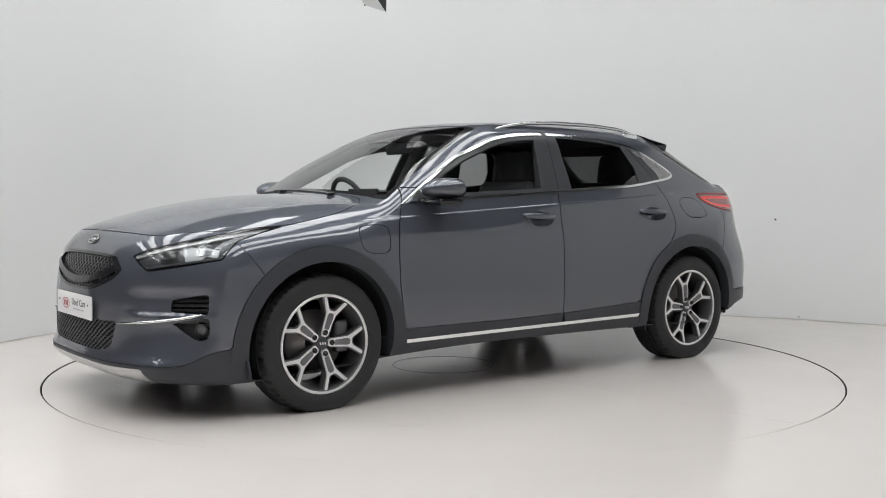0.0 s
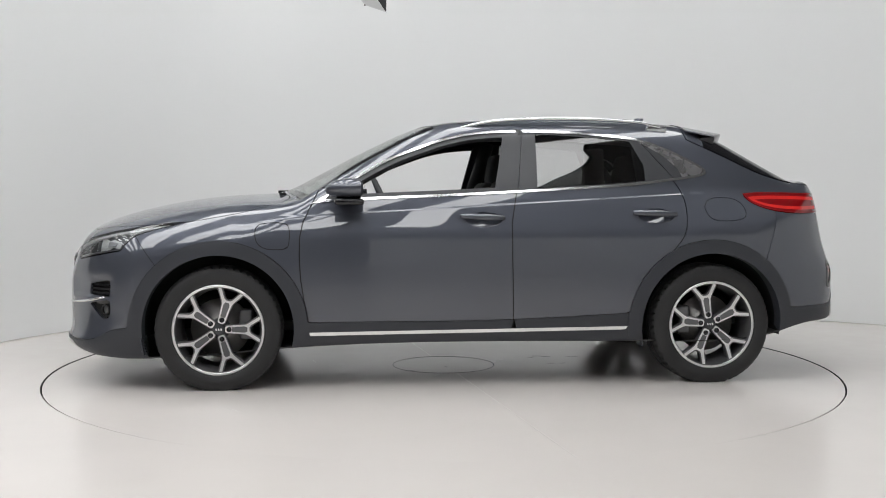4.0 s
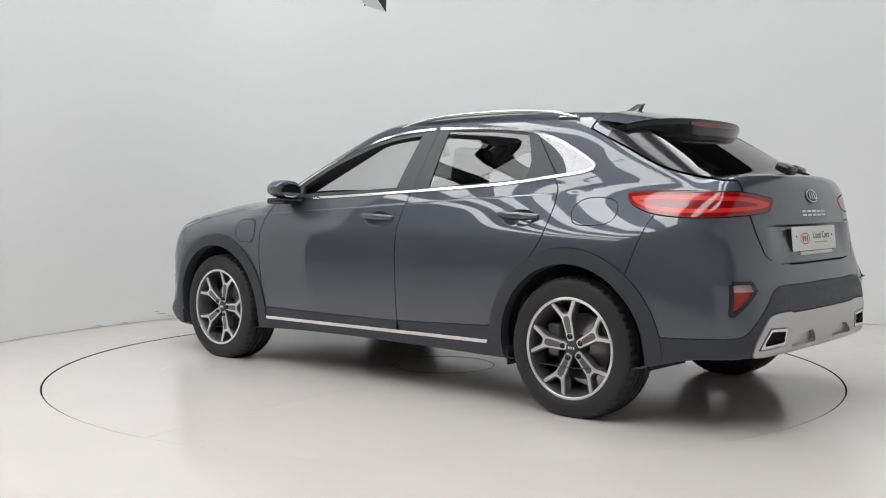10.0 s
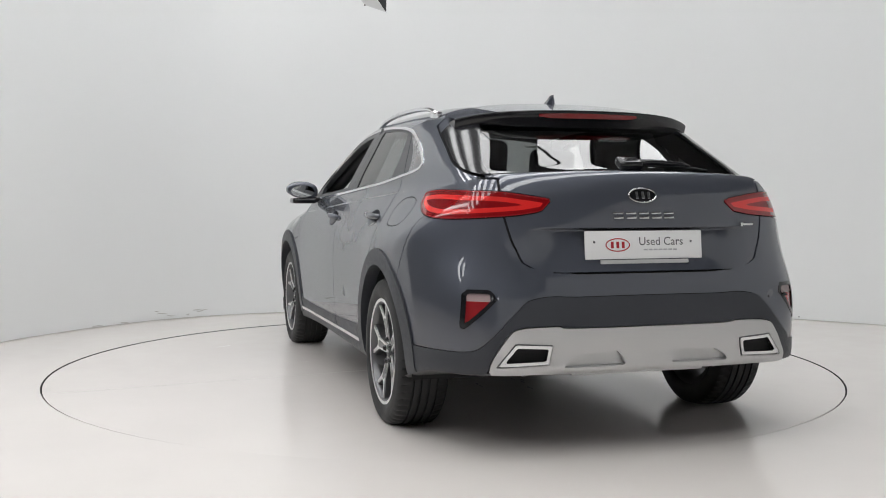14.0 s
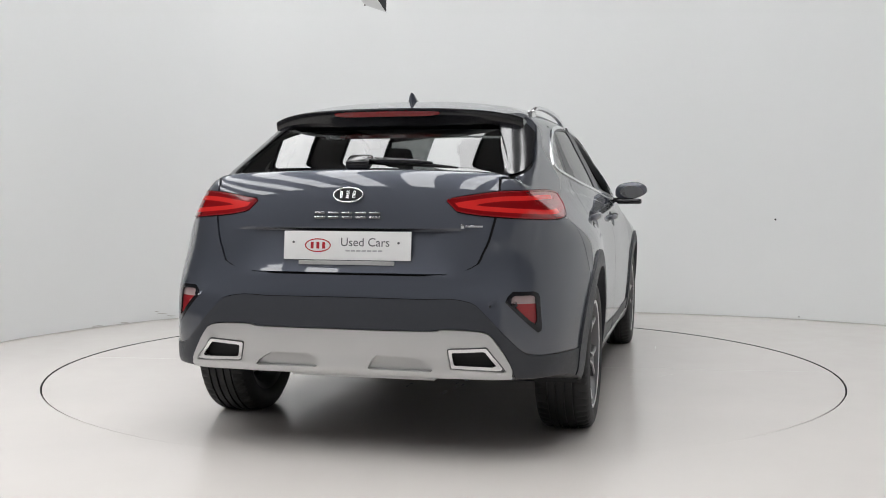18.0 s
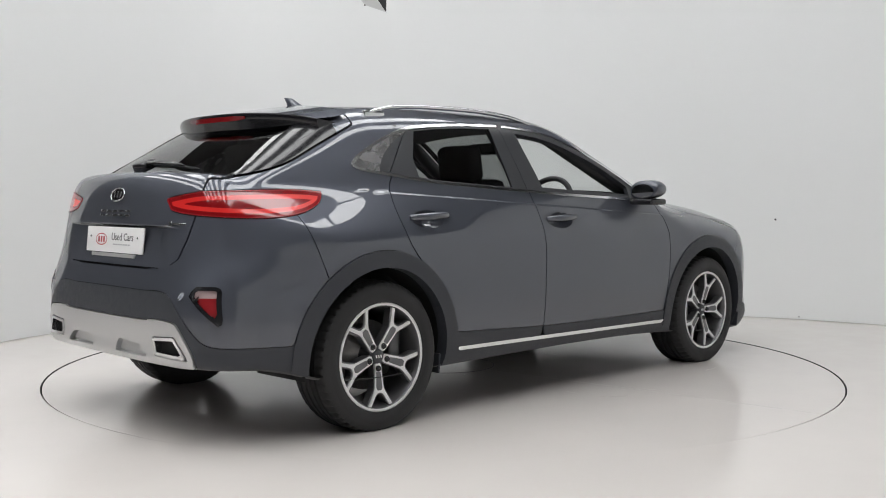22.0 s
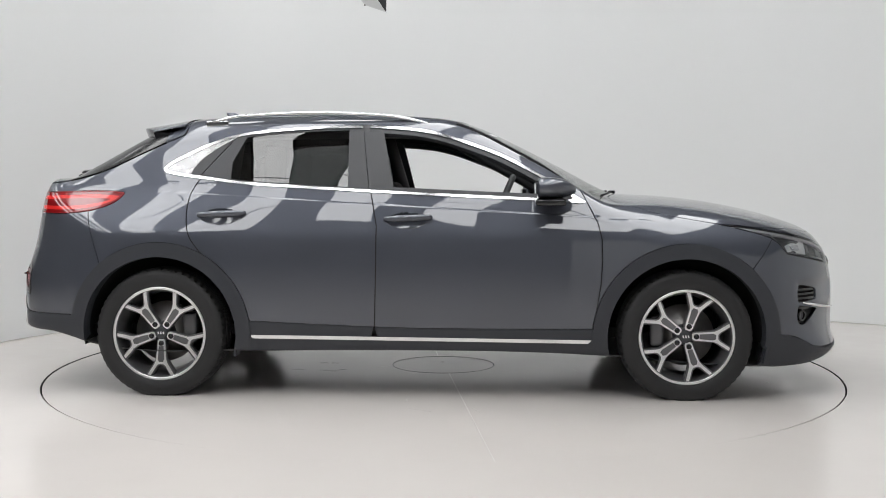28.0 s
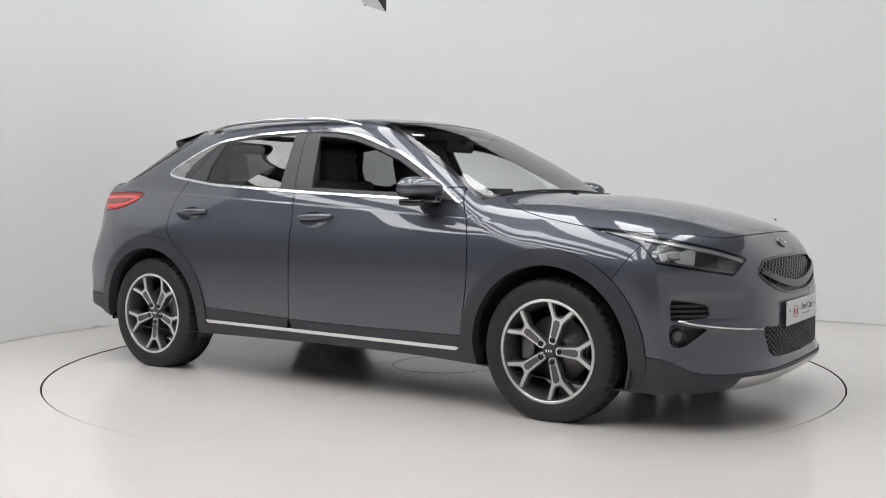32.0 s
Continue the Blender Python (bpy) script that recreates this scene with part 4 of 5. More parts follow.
# ---------------------------------------------------------------- wheels
def wheel(car, x, side, spin):
    """Alloy wheel with five split spokes, tyre, disc and caliper; its hub axis is y."""
    w = new("wheel")
    w.parent = car
    w.matrix_basis = pose(x, side * 0.775, HUB) @ (Matrix.Identity(4) if side > 0 else pose(0, 0, 0, 0, 0, 180))
    R = 0.331
    prof = [(0.228, -0.10), (0.240, -0.112), (0.268, -0.117), (0.300, -0.114), (0.320, -0.102), (0.328, -0.088), (R, -0.07)]
    for g in (-0.052, -0.018, 0.018, 0.052):
        prof += [(R + 0.001, g - 0.007), (R - 0.008, g - 0.005), (R - 0.008, g + 0.005), (R + 0.001, g + 0.006)]
    prof += [(R, 0.07), (0.328, 0.088), (0.320, 0.102), (0.303, 0.113), (0.296, 0.1135), (0.285, 0.117), (0.268, 0.118), (0.262, 0.1165), (0.246, 0.113), (0.240, 0.109), (0.232, 0.100)]
    vs, fs = lathe(prof, 216)
    # cross grooves in the shoulders, and a flat at the ground
    npf = len(prof)
    cut = []
    for q, (a, b, c) in enumerate(vs):
        step, r = q // npf, math.hypot(a, c)
        k = 1.0
        if 0.060 < abs(b) < 0.100 and (step + (1 if b > 0 else 0)) % 4 == 0:
            k = (r - 0.010) / r
        cut.append((a * k, b, max(c * k, -HUB)))
    vs = cut
    tyre = link("tyre", vs, fs, RUBBER, w, "black rubber tyre", True)
    tyre.data.set_sharp_from_angle(angle=radians(50))
    # rim barrel and lip
    vs, fs = lathe([(0.238, 0.098), (0.2395, 0.105), (0.236, 0.109), (0.228, 0.108), (0.222, 0.100), (0.219, 0.080), (0.205, 0.03), (0.20, -0.09), (0.235, -0.10)], 72)
    link("rim_barrel", vs, fs, GUNMETAL, w, "gunmetal rim barrel", True)
    vs, fs = lathe([(0.2385, 0.1045), (0.2375, 0.1095), (0.2300, 0.1105), (0.2245, 0.107)], 72)
    link("rim_lip", vs, fs, MACHINED, w, "machined rim lip", True)

    def spoke_plate(pts, z0, z1, mat, name, lab, inset=0.0):
        n = len(pts)
        v = [(p[0], z1(p), p[1]) for p in pts] + [(p[0], z0(p), p[1]) for p in pts]
        f = [tuple(range(n))] + [(i, n + i, n + (i + 1) % n, (i + 1) % n) for i in range(n)] + [tuple(range(2 * n - 1, n - 1, -1))]
        bm = bmesh.new()
        bv = [bm.verts.new(q) for q in v]
        for q in f:
            bm.faces.new([bv[k] for k in q])
        return part(name, bm, mat, w, lab, smooth=False)

    face = lambda p: 0.080 + 0.10 * (math.hypot(*p) - 0.06)
    for k in range(5):
        a0 = radians(spin + 72 * k)
        ca, sa = math.cos(a0), math.sin(a0)
        T = lambda u, v: (u * ca - v * sa, u * sa + v * ca)
        # stem with pocket and two prongs
        half = [(0.032, 0.012), (0.042, 0.0185), (0.066, 0.0205), (0.138, 0.0255), (0.157, 0.0335), (0.2225, 0.0745), (0.2275, 0.0600), (0.1665, 0.0215), (0.1590, 0.0110)]
        out = [(u, -v) for u, v in half] + [(u, v) for u, v in half[::-1]]
        poly = [T(u, v) for u, v in out]
        spoke_plate(poly, lambda p: face(p) - 0.030, face, MACHINED, "spoke", "machined split spoke")
        pock = [(0.068, -0.0120), (0.134, -0.0165), (0.148, -0.0105), (0.148, 0.0105), (0.134, 0.0165), (0.068, 0.0120)]
        spoke_plate([T(u, v) for u, v in pock], lambda p: face(p) - 0.004, lambda p: face(p) + 0.0012, GUNMETAL, "spoke_inlay", "grey spoke inlay")
        back = [(0.034, -0.021), (0.136, -0.0285), (0.153, -0.0375), (0.216, -0.080), (0.228, -0.054), (0.170, -0.016), (0.164, 0.0), (0.170, 0.016),
                (0.228, 0.054), (0.216, 0.080), (0.153, 0.0375), (0.136, 0.0285), (0.034, 0.021)]
        spoke_plate([T(u, v) for u, v in back], lambda p: face(p) - 0.045, lambda p: face(p) - 0.006, GUNMETAL, "spoke_back", "gunmetal spoke flank")
        b = T(0.053, 0)
        vs, fs = lathe([(0.0, 0.011), (0.006, 0.012), (0.0105, 0.009), (0.0115, 0.004), (0.0135, 0.0035), (0.0135, -0.004)], 12)
        link("wheel_nut", [(q[0] + b[0], q[1] + 0.080, q[2] + b[1]) for q in vs], fs, GLOSSBLACK, w, "black wheel nut", True)
    vs, fs = lathe([(0.0, 0.0825), (0.026, 0.0825), (0.031, 0.079), (0.034, 0.070), (0.046, 0.064), (0.056, 0.04), (0.056, 0.0)], 32)
    link("centre_cap", vs, fs, SATIN, w, "dark centre cap with pale emblem bars", True)
    bm = bmesh.new()
    for u in (-0.013, 0.0, 0.013):
        box(bm, (u, 0.0845, 0), (0.0065, 0.002, 0.013), 0.0, Matrix.Rotation(radians(15), 4, "Y"))
    part("cap_emblem", bm, WHITE, w, "pale emblem bars", smooth=False)
    vs, fs = lathe([(0.0, 0.012), (0.07, 0.012), (0.075, 0.0), (0.155, 0.0), (0.155, -0.022), (0.0, -0.022)], 48)
    link("brake_disc", vs, fs, IRON, w, "worn brake disc", True)
    bm = bmesh.new()
    cx = -0.135 if x > 0 else 0.135
    cx = cx * (1 if side > 0 else -1)
    box(bm, (cx, -0.005, 0.02), (0.07, 0.09, 0.16), 0.018, seg=3)
    part("brake_caliper", bm, GUNMETAL, w, "grey brake caliper")
    return w


def wheel_well(car, x, side):
    """Black liner over a wheel."""
    vs, fs = [], []
    n = 28
    for i in range(n + 1):
        a = math.pi * (-0.05 + 1.10 * i / n)
        for r, y in ((0.396, 0.90), (0.402, 0.86), (0.410, 0.53)):
            hw = float(half_width(np.array([x + r * math.cos(a)]), np.array([HUB + r * math.sin(a)]))[0])
            vs.append((x + r * math.cos(a), side * min(y, hw - 0.012), HUB + r * math.sin(a)))
    for i in range(n):
        for k in range(2):
            fs.append((i * 3 + k, i * 3 + k + 1, i * 3 + k + 4, i * 3 + k + 3))
    c = len(vs)
    vs.append((x, side * 0.53, HUB))
    for i in range(n):
        fs.append((i * 3 + 2, c, i * 3 + 5))
    link("wheel_liner", vs, fs, BLACK, car, "black wheel arch liner", True)


def wheel_flaps(car, side):
    """Small black deflectors hanging beside the wheels."""
    for x, z0, w, lean in ((-0.945, 0.198, 0.10, 6), (0.935, 0.222, 0.08, -6), (1.715, 0.186, 0.16, 10)):
        bm = bmesh.new()
        box(bm, (x, side * 0.80, z0 + 0.045), (0.012, w, 0.09), 0.004, Matrix.Rotation(radians(lean), 4, "Y"))
        part("air_deflector", bm, CLAD, car, "small black wheel deflector")


# ---------------------------------------------------------------- exterior details
def roof_rail(car, side):
    xs = np.linspace(-1.13, 0.07, 26)
    t = (xs + 1.13) / 1.20
    zt = spline([-1.13, -1.02, -0.90, -0.60, -0.30, -0.15, -0.03, 0.07], [1.410, 1.438, 1.449, 1.458, 1.452, 1.439, 1.417, 1.388])
    pts = [(x, side * 0.565, float(zt(np.array([x]))[0]) - 0.006) for x in xs]
    rad = [0.011 + 0.004 * math.sin(math.pi * k) for k in t]
    vs, fs = tube(pts, rad, 10, 0.8)
    rail = link("roof_rail", vs, fs, CHROME, car, "satin silver roof rail", True)
    for x in (-1.10, 0.03):
        bm = bmesh.new()
        z = float(zt(np.array([x]))[0])
        box(bm, (x, side * 0.562, z - 0.022), (0.12, 0.026, 0.036), 0.010)
        part("rail_foot", bm, CHROME, rail, "silver rail foot")


def mirror(car, side):
    """Door mirror: painted shell, black lower cover, glass and arm."""
    arm = bmesh.new()
    box(arm, (0.66, side * 0.862, 0.995), (0.10, 0.13, 0.030), 0.012)
    a = part("mirror_arm", arm, GLOSSBLACK, car, "black mirror arm")
    bm = bmesh.new()
    bmesh.ops.create_uvsphere(bm, u_segments=36, v_segments=22, radius=1)
    sq = lambda v, e: math.copysign(abs(v) ** e, v)
    for v in bm.verts:
        x, y, z = v.co
        x, y, z = sq(x, 0.8), sq(y, 0.75), sq(z, 0.75)
        k = 1.0 - 0.30 * max(0, x) ** 2
        taper = 1.0 - 0.28 * max(0, y) ** 2
        if x < -0.40:
            x = -0.40 - (abs(x) - 0.40) * 0.2
        if z < 0:
            z *= 0.75
        v.co = (0.640 + x * 0.130 * (1 - 0.2 * max(0, y)) - 0.012 * y, side * (0.918 + y * 0.100 * k), 1.048 + z * 0.060 * k * taper + 0.008 * y)
    part("mirror_shell", bm, PAINT, a, "grey metallic mirror shell")
    bm = bmesh.new()
    box(bm, (0.645, side * 0.908, 0.987), (0.150, 0.15, 0.034), 0.015, seg=3)
    part("mirror_base", bm, GLOSSBLACK, a, "gloss black mirror base")
    bm = bmesh.new()
    bmesh.ops.create_circle(bm, cap_ends=True, segments=28, radius=1)
    for v in bm.verts:
        v.co = (0.568, side * (0.922 + v.co.x * 0.072), 1.046 + v.co.y * 0.038)
    part("mirror_glass", bm, MIRROR, a, "mirror glass", smooth=False)


def handle(parent, x0, x1, z, side):
    """Pull handle bridging its dish, with the lock cover at its rear end."""
    n = 18
    xs = np.linspace(x0, x1, n + 1)
    ys = half_width(xs, np.full(n + 1, z))
    rows_h = []
    for i in range(n + 1):
        t = i / n
        lift = 0.002 + 0.022 * math.sin(math.pi * t) ** 0.55
        rows_h.append((xs[i], side * (ys[i] + lift), z + 0.009 - 0.010 * t))
    prof = [0.007 + 0.0085 * math.sin(math.pi * (0.08 + 0.84 * k / n)) ** 0.7 for k in range(n + 1)]
    vs, fs = tube(rows_h, prof, 12, 1.10, (0, 0, 1))
    h = link("door_handle", vs, fs, PAINT, parent, "grey metallic pull handle", True)
    vs, fs = tube([(q[0], q[1] + side * 0.0085, q[2] - 0.006) for q in rows_h[3:-3]], 0.0032, 6)
    link("handle_crease", vs, fs, PAINT, h, "", True)
    # black strip stands in for the shade between handle and door
    bm = bmesh.new()
    mid = (x0 + x1) / 2
    y = float(half_width(np.array([mid]), np.array([z]))[0])
    box(bm, (mid, side * (y - 0.006), z + 0.004), (abs(x1 - x0) * 0.62, 0.012, 0.014), 0.004)
    part("handle_shade_strip", bm, BLACK, h, "black strip standing for the shade behind the handle")


SPOILER_HALF = 0.578


def spoiler_top(x, y):
    a = abs(y) / SPOILER_HALF
    return 1.449 - 0.170 * (-1.265 - x) - 0.075 * y * y - 0.034 * a ** 4 - 0.008 * a ** 10


def spoiler_edge(y):
    return -1.602 + 0.165 * (abs(y) / SPOILER_HALF) ** 2.6


def spoiler(car):
    """Roof-end spoiler: painted top, tall gloss black rear face curling under, high brake light."""
    ny, nx = 41, 8
    top, low = [], []
    for j in range(ny):
        y = SPOILER_HALF * (2 * j / (ny - 1) - 1)
        a = abs(y) / SPOILER_HALF
        xe = spoiler_edge(y)
        for i in range(nx):
            x = -1.275 + (xe + 1.275) * i / (nx - 1)
            top.append((x, y, spoiler_top(x, y) + 0.004))
        h = 0.092 * (1 - 0.35 * a ** 3)
        z0 = spoiler_top(xe, y) + 0.004
        for dx, dz in ((0, 0), (-0.004, 0.008), (0.004, 0.030), (0.014, 0.056), (0.024, h), (0.05, h - 0.004), (0.16, h - 0.045)):
            low.append((xe + dx, y, z0 - dz))
    F = lambda n: [(j * n + i, j * n + i + 1, (j + 1) * n + i + 1, (j + 1) * n + i) for j in range(ny - 1) for i in range(n - 1)]
    sp = link("spoiler", top, F(nx), PAINT, car, "grey roof spoiler with black rear face", True)
    fs = F(7)
    fs.append(tuple(range(6, -1, -1)))
    fs.append(tuple((ny - 1) * 7 + k for k in range(7)))
    u = link("spoiler_face", low, fs, GLOSSBLACK, sp, "gloss black spoiler face and underside", True)
    u.data.set_sharp_from_angle(angle=radians(50))
    vs, fs = [], []
    n = 20
    for i in range(n + 1):
        y = -0.238 + 0.476 * i / n
        x, z = spoiler_edge(y), spoiler_top(spoiler_edge(y), y)
        e = 0.010 * (abs(y) / 0.238) ** 6
        vs += [(x - 0.006, y, z - 0.010 - e * 0.2), (x - 0.002, y, z - 0.032 + e), (x + 0.02, y, z - 0.032 + e), (x + 0.02, y, z - 0.010)]
    for i in range(n):
        for k in range(4):
            k2 = (k + 1) % 4
            fs.append((i * 4 + k, i * 4 + 4 + k, i * 4 + 4 + k2, i * 4 + k2))
    link("brake_light", vs, fs, RED, sp, "long red high-level brake light")


def antenna(car):
    vs, fs = [], []
    rows = []
    for i in range(9):
        t = i / 8
        x0, x1 = -1.165 - 0.035 * t, -0.985 - 0.165 * t ** 0.7
        w = 0.026 * (1 - t) ** 0.8 + 0.003
        z = 1.440 + 0.064 * t
        rows.append([(x0, 0, z), (x0 + 0.012, w, z), (x0 + (x1 - x0) * 0.5, w, z), (x1, 0, z), (x0 + (x1 - x0) * 0.5, -w, z), (x0 + 0.012, -w, z)])
    for r in rows:
        vs += r
    for i in range(8):
        for k in range(6):
            k2 = (k + 1) % 6
            fs.append((i * 6 + k, i * 6 + k2, i * 6 + 6 + k2, i * 6 + 6 + k))
    fs.append(tuple(8 * 6 + k for k in range(6)))
    link("antenna", vs, fs, PAINT, car, "grey shark fin antenna", True).data.set_sharp_from_angle(angle=radians(50))


def rear_wiper(car):
    """Pivot cover, tapering arm and thin blade lying along the foot of the rear window."""
    bm = bmesh.new()
    box(bm, (-1.965, -0.005, 1.150), (0.075, 0.10, 0.042), 0.016, Matrix.Rotation(radians(-25), 4, "Y"), 3)
    w = part("rear_wiper", bm, GLOSSBLACK, car, "black rear wiper")
    vs, fs = tube([(-1.968, -0.02, 1.156), (-1.962, -0.12, 1.157), (-1.950, -0.25, 1.151), (-1.940, -0.30, 1.146)], [0.020, 0.018, 0.013, 0.007], 10, 0.7)
    link("wiper_arm", vs, fs, GLOSSBLACK, w, "", True)
    pts = skin_line([(-1.925, y, 1.14) for y in np.linspace(-0.04, -0.40, 8)], 0.012)
    vs, fs = tube([tuple(q) for q in pts], [0.006, 0.008, 0.009, 0.009, 0.009, 0.008, 0.007, 0.004], 6)
    link("wiper_blade", vs, fs, BLACK, w, "", True)


def rear_cross_bar(car):
    """Pale bar and a pipe hanger showing under the rear skid plate."""
    bm = bmesh.new()
    box(bm, (-2.00, -0.03, 0.300), (0.035, 0.60, 0.016), 0.005)
    bar = part("cross_bar", bm, SILVER, car, "pale bar under the rear bumper")
    for y in (0.46, -0.42):
        vs, fs = tube([(-1.93, y, 0.345), (-1.94, y, 0.300), (-1.93, y - 0.02, 0.285)], 0.007, 6)
        link("pipe_hanger", vs, fs, CLAD, bar, "black pipe hanger", True)
    vs, fs = tube([(-1.72, 0.42, 0.300), (-1.72, 0.36, 0.295), (-1.72, -0.30, 0.295), (-1.72, -0.36, 0.300)], [0.035, 0.055, 0.055, 0.035], 14, 0.75)
    link("silencer", vs, fs, IRON, bar, "dull metal exhaust silencer", True)


def windscreen_sticker(car):
    """Small white label at the top of the windscreen."""
    p = skin_line([(0.36, -0.52, 1.33)], 0.0015)[0]
    n = gradient(np.array([p]))[0]
    m = Vector(n).to_track_quat("Z", "Y").to_matrix().to_4x4()
    bm = bmesh.new()
    box(bm, (0, 0, 0), (0.075, 0.026, 0.0016))
    part("windscreen_label", bm, WHITE, car, "small white label on the windscreen", smooth=False, matrix=Matrix.Translation(Vector(p)) @ m)


def front_wipers(car):
    for y0, y1, s in ((0.42, -0.25, 1), (-0.05, -0.62, 1)):
        pts = skin_line([(1.040 - 0.17 * y * y - 0.006 * k, y, 1.05) for k, y in enumerate(np.linspace(y0, y1, 7) * 1.0)], 0.001)
        vs, fs = tube([tuple(q) for q in pts], 0.005, 6)
        w = link("wiper", vs, fs, BLACK, car, "black windscreen wiper", True)
        bm = bmesh.new()
        box(bm, tuple(Vector(pts[0]) + Vector((0.01, 0, 0.002))), (0.04, 0.025, 0.016), 0.006)
        part("wiper_pivot", bm, GLOSSBLACK, w)


def text_mesh(name, body, size, mat, parent, matrix, label=""):
    cu = bpy.data.curves.new(name, "FONT")
    cu.body, cu.size, cu.align_x, cu.align_y, cu.extrude, cu.resolution_u = body, size, "CENTER", "CENTER", 0.0005, 3
    tmp = bpy.data.objects.new(name, cu)
    scene.collection.objects.link(tmp)
    bpy.context.view_layer.update()
    me = bpy.data.meshes.new_from_object(tmp)
    bpy.data.objects.remove(tmp)
    me.materials.clear()
    me.materials.append(mat)
    ob = new(name, me)
    ob.parent = parent
    ob.matrix_basis = matrix
    if label:
        ob["label"] = label
    return ob


def oval(bm, rx, ry, z, inner=None, n=36):
    o = [bm.verts.new((rx * math.cos(2 * math.pi * i / n), ry * math.sin(2 * math.pi * i / n), z)) for i in range(n)]
    if inner is None:
        bm.faces.new(o)
        return
    q = [bm.verts.new((inner[0] * math.cos(2 * math.pi * i / n), inner[1] * math.sin(2 * math.pi * i / n), z)) for i in range(n)]
    for i in range(n):
        j = (i + 1) % n
        bm.faces.new((o[i], o[j], q[j], q[i]))


def plate(car, m):
    """White show plate with an oval mark, its words and two screws; local x right, y up, z out."""
    bm = bmesh.new()
    box(bm, (0, 0, 0), (0.520, 0.112, 0.006), 0.002)
    p = part("show_plate", bm, PLATE, car, "white show plate with red oval and grey words", matrix=m)
    bm = bmesh.new()
    oval(bm, 0.054, 0.027, 0.0038, (0.049, 0.0225))
    for u in (-0.024, 0.0, 0.024):
        box(bm, (u, 0, 0.0036), (0.012, 0.026, 0.001))
    part("plate_mark", bm, LOGORED, p, "red oval mark with plain bars", smooth=False, matrix=pose(-0.118, 0, 0))
    text_mesh("plate_words", "Used Cars", 0.047, INK, p, pose(0.075, 0.012, 0.0036), "grey words Used Cars")
    bm = bmesh.new()
    for u in range(7):
        box(bm, (-0.07 + u * 0.022, 0, 0.0036), (0.017, 0.006, 0.0008))
    part("plate_small_print", bm, PALEINK, p, "pale small print bars", smooth=False, matrix=pose(0.075, -0.020, 0))
    for u in (-0.22, 0.21):
        vs, fs = lathe([(0.0, 0.003), (0.004, 0.003), (0.005, 0.0)], 10)
        link("plate_screw", vs, fs, INK, p, "dark screw", matrix=pose(u, 0.012, 0.003, 90))
    return p


def badge(car, m, s=1.0):
    """Dark oval badge with a chrome ring and plain chrome bars."""
    bm = bmesh.new()
    oval(bm, 0.062 * s, 0.031 * s, 0.001)
    b = part("badge", bm, GLOSSBLACK, car, "black oval badge with chrome ring", smooth=False, matrix=m)
    ring = [(0.060 * s * math.cos(2 * math.pi * i / 40), 0.0295 * s * math.sin(2 * math.pi * i / 40), 0.002) for i in range(40)]
    vs, fs = tube(ring, 0.0035 * s, 6, 0.7, (0, 0, 1), True)
    link("badge_ring", vs, fs, CHROME, b, "chrome ring", True)
    bm = bmesh.new()
    for u in (-0.026, 0.0, 0.026):
        box(bm, (u * s, 0, 0.003), (0.012 * s, 0.030 * s, 0.003), 0.001)
    part("badge_bars", bm, CHROME, b, "plain chrome bars", smooth=False)
    return b


def model_letters(car):
    """Five separate chrome shapes across the tailgate, without lettering."""
    for i, y in enumerate((0.112, 0.056, 0.000, -0.056, -0.112)):
        p = skin_line([(-2.08, y, 0.936)], 0.003)[0]
        bm = bmesh.new()
        for dy in (0.009, -0.009):
            box(bm, (0, dy, 0), (0.044, 0.009, 0.004), 0.001)
        part("tailgate_emblem", bm, CHROME, car, "plain chrome emblem bar", matrix=Matrix.Translation(Vector(p)) @ pose(0, 0, 0, 78, 0, -90))
    p = skin_line([(-2.05, -0.50, 0.895)], 0.003)[0]
    bm = bmesh.new()
    box(bm, (0, 0, 0), (0.085, 0.008, 0.003), 0.001)
    box(bm, (-0.052, 0, 0), (0.014, 0.016, 0.003), 0.001)
    part("small_emblem", bm, CHROME, car, "small chrome emblem bar", matrix=Matrix.Translation(Vector(p)) @ pose(0, 0, 0, 82, 0, -68))


# ---------------------------------------------------------------- cabin
def pad(bm, center, size, bevel, m=None):
    box(bm, center, size, bevel, m, 4)


def seat(car, x, y, back_z=0.56, wide=0.50, front=True):
    bm = bmesh.new()
    pad(bm, (x + 0.10, y, 0.47), (0.52, wide, 0.17), 0.05)
    s = part("seat", bm, FABRIC, car, "black fabric seat")
    bm = bmesh.new()
    pad(bm, (x - 0.20, y, 0.80), (0.15, wide * 0.96, 0.62), 0.06, Matrix.Rotation(radians(-17), 4, "Y"))
    part("backrest", bm, FABRIC, s, "black fabric backrest")
    bm = bmesh.new()
    pad(bm, (x - 0.325, y, 1.185), (0.11, 0.26, 0.20), 0.05, Matrix.Rotation(radians(-10), 4, "Y"))
    part("headrest", bm, FABRIC, s, "black padded headrest")
    for d in (-0.06, 0.06):
        vs, fs = tube([(x - 0.29, y + d, 1.02), (x - 0.32, y + d, 1.14)], 0.006, 8)
        link("headrest_post", vs, fs, CHROME, s, "", True)


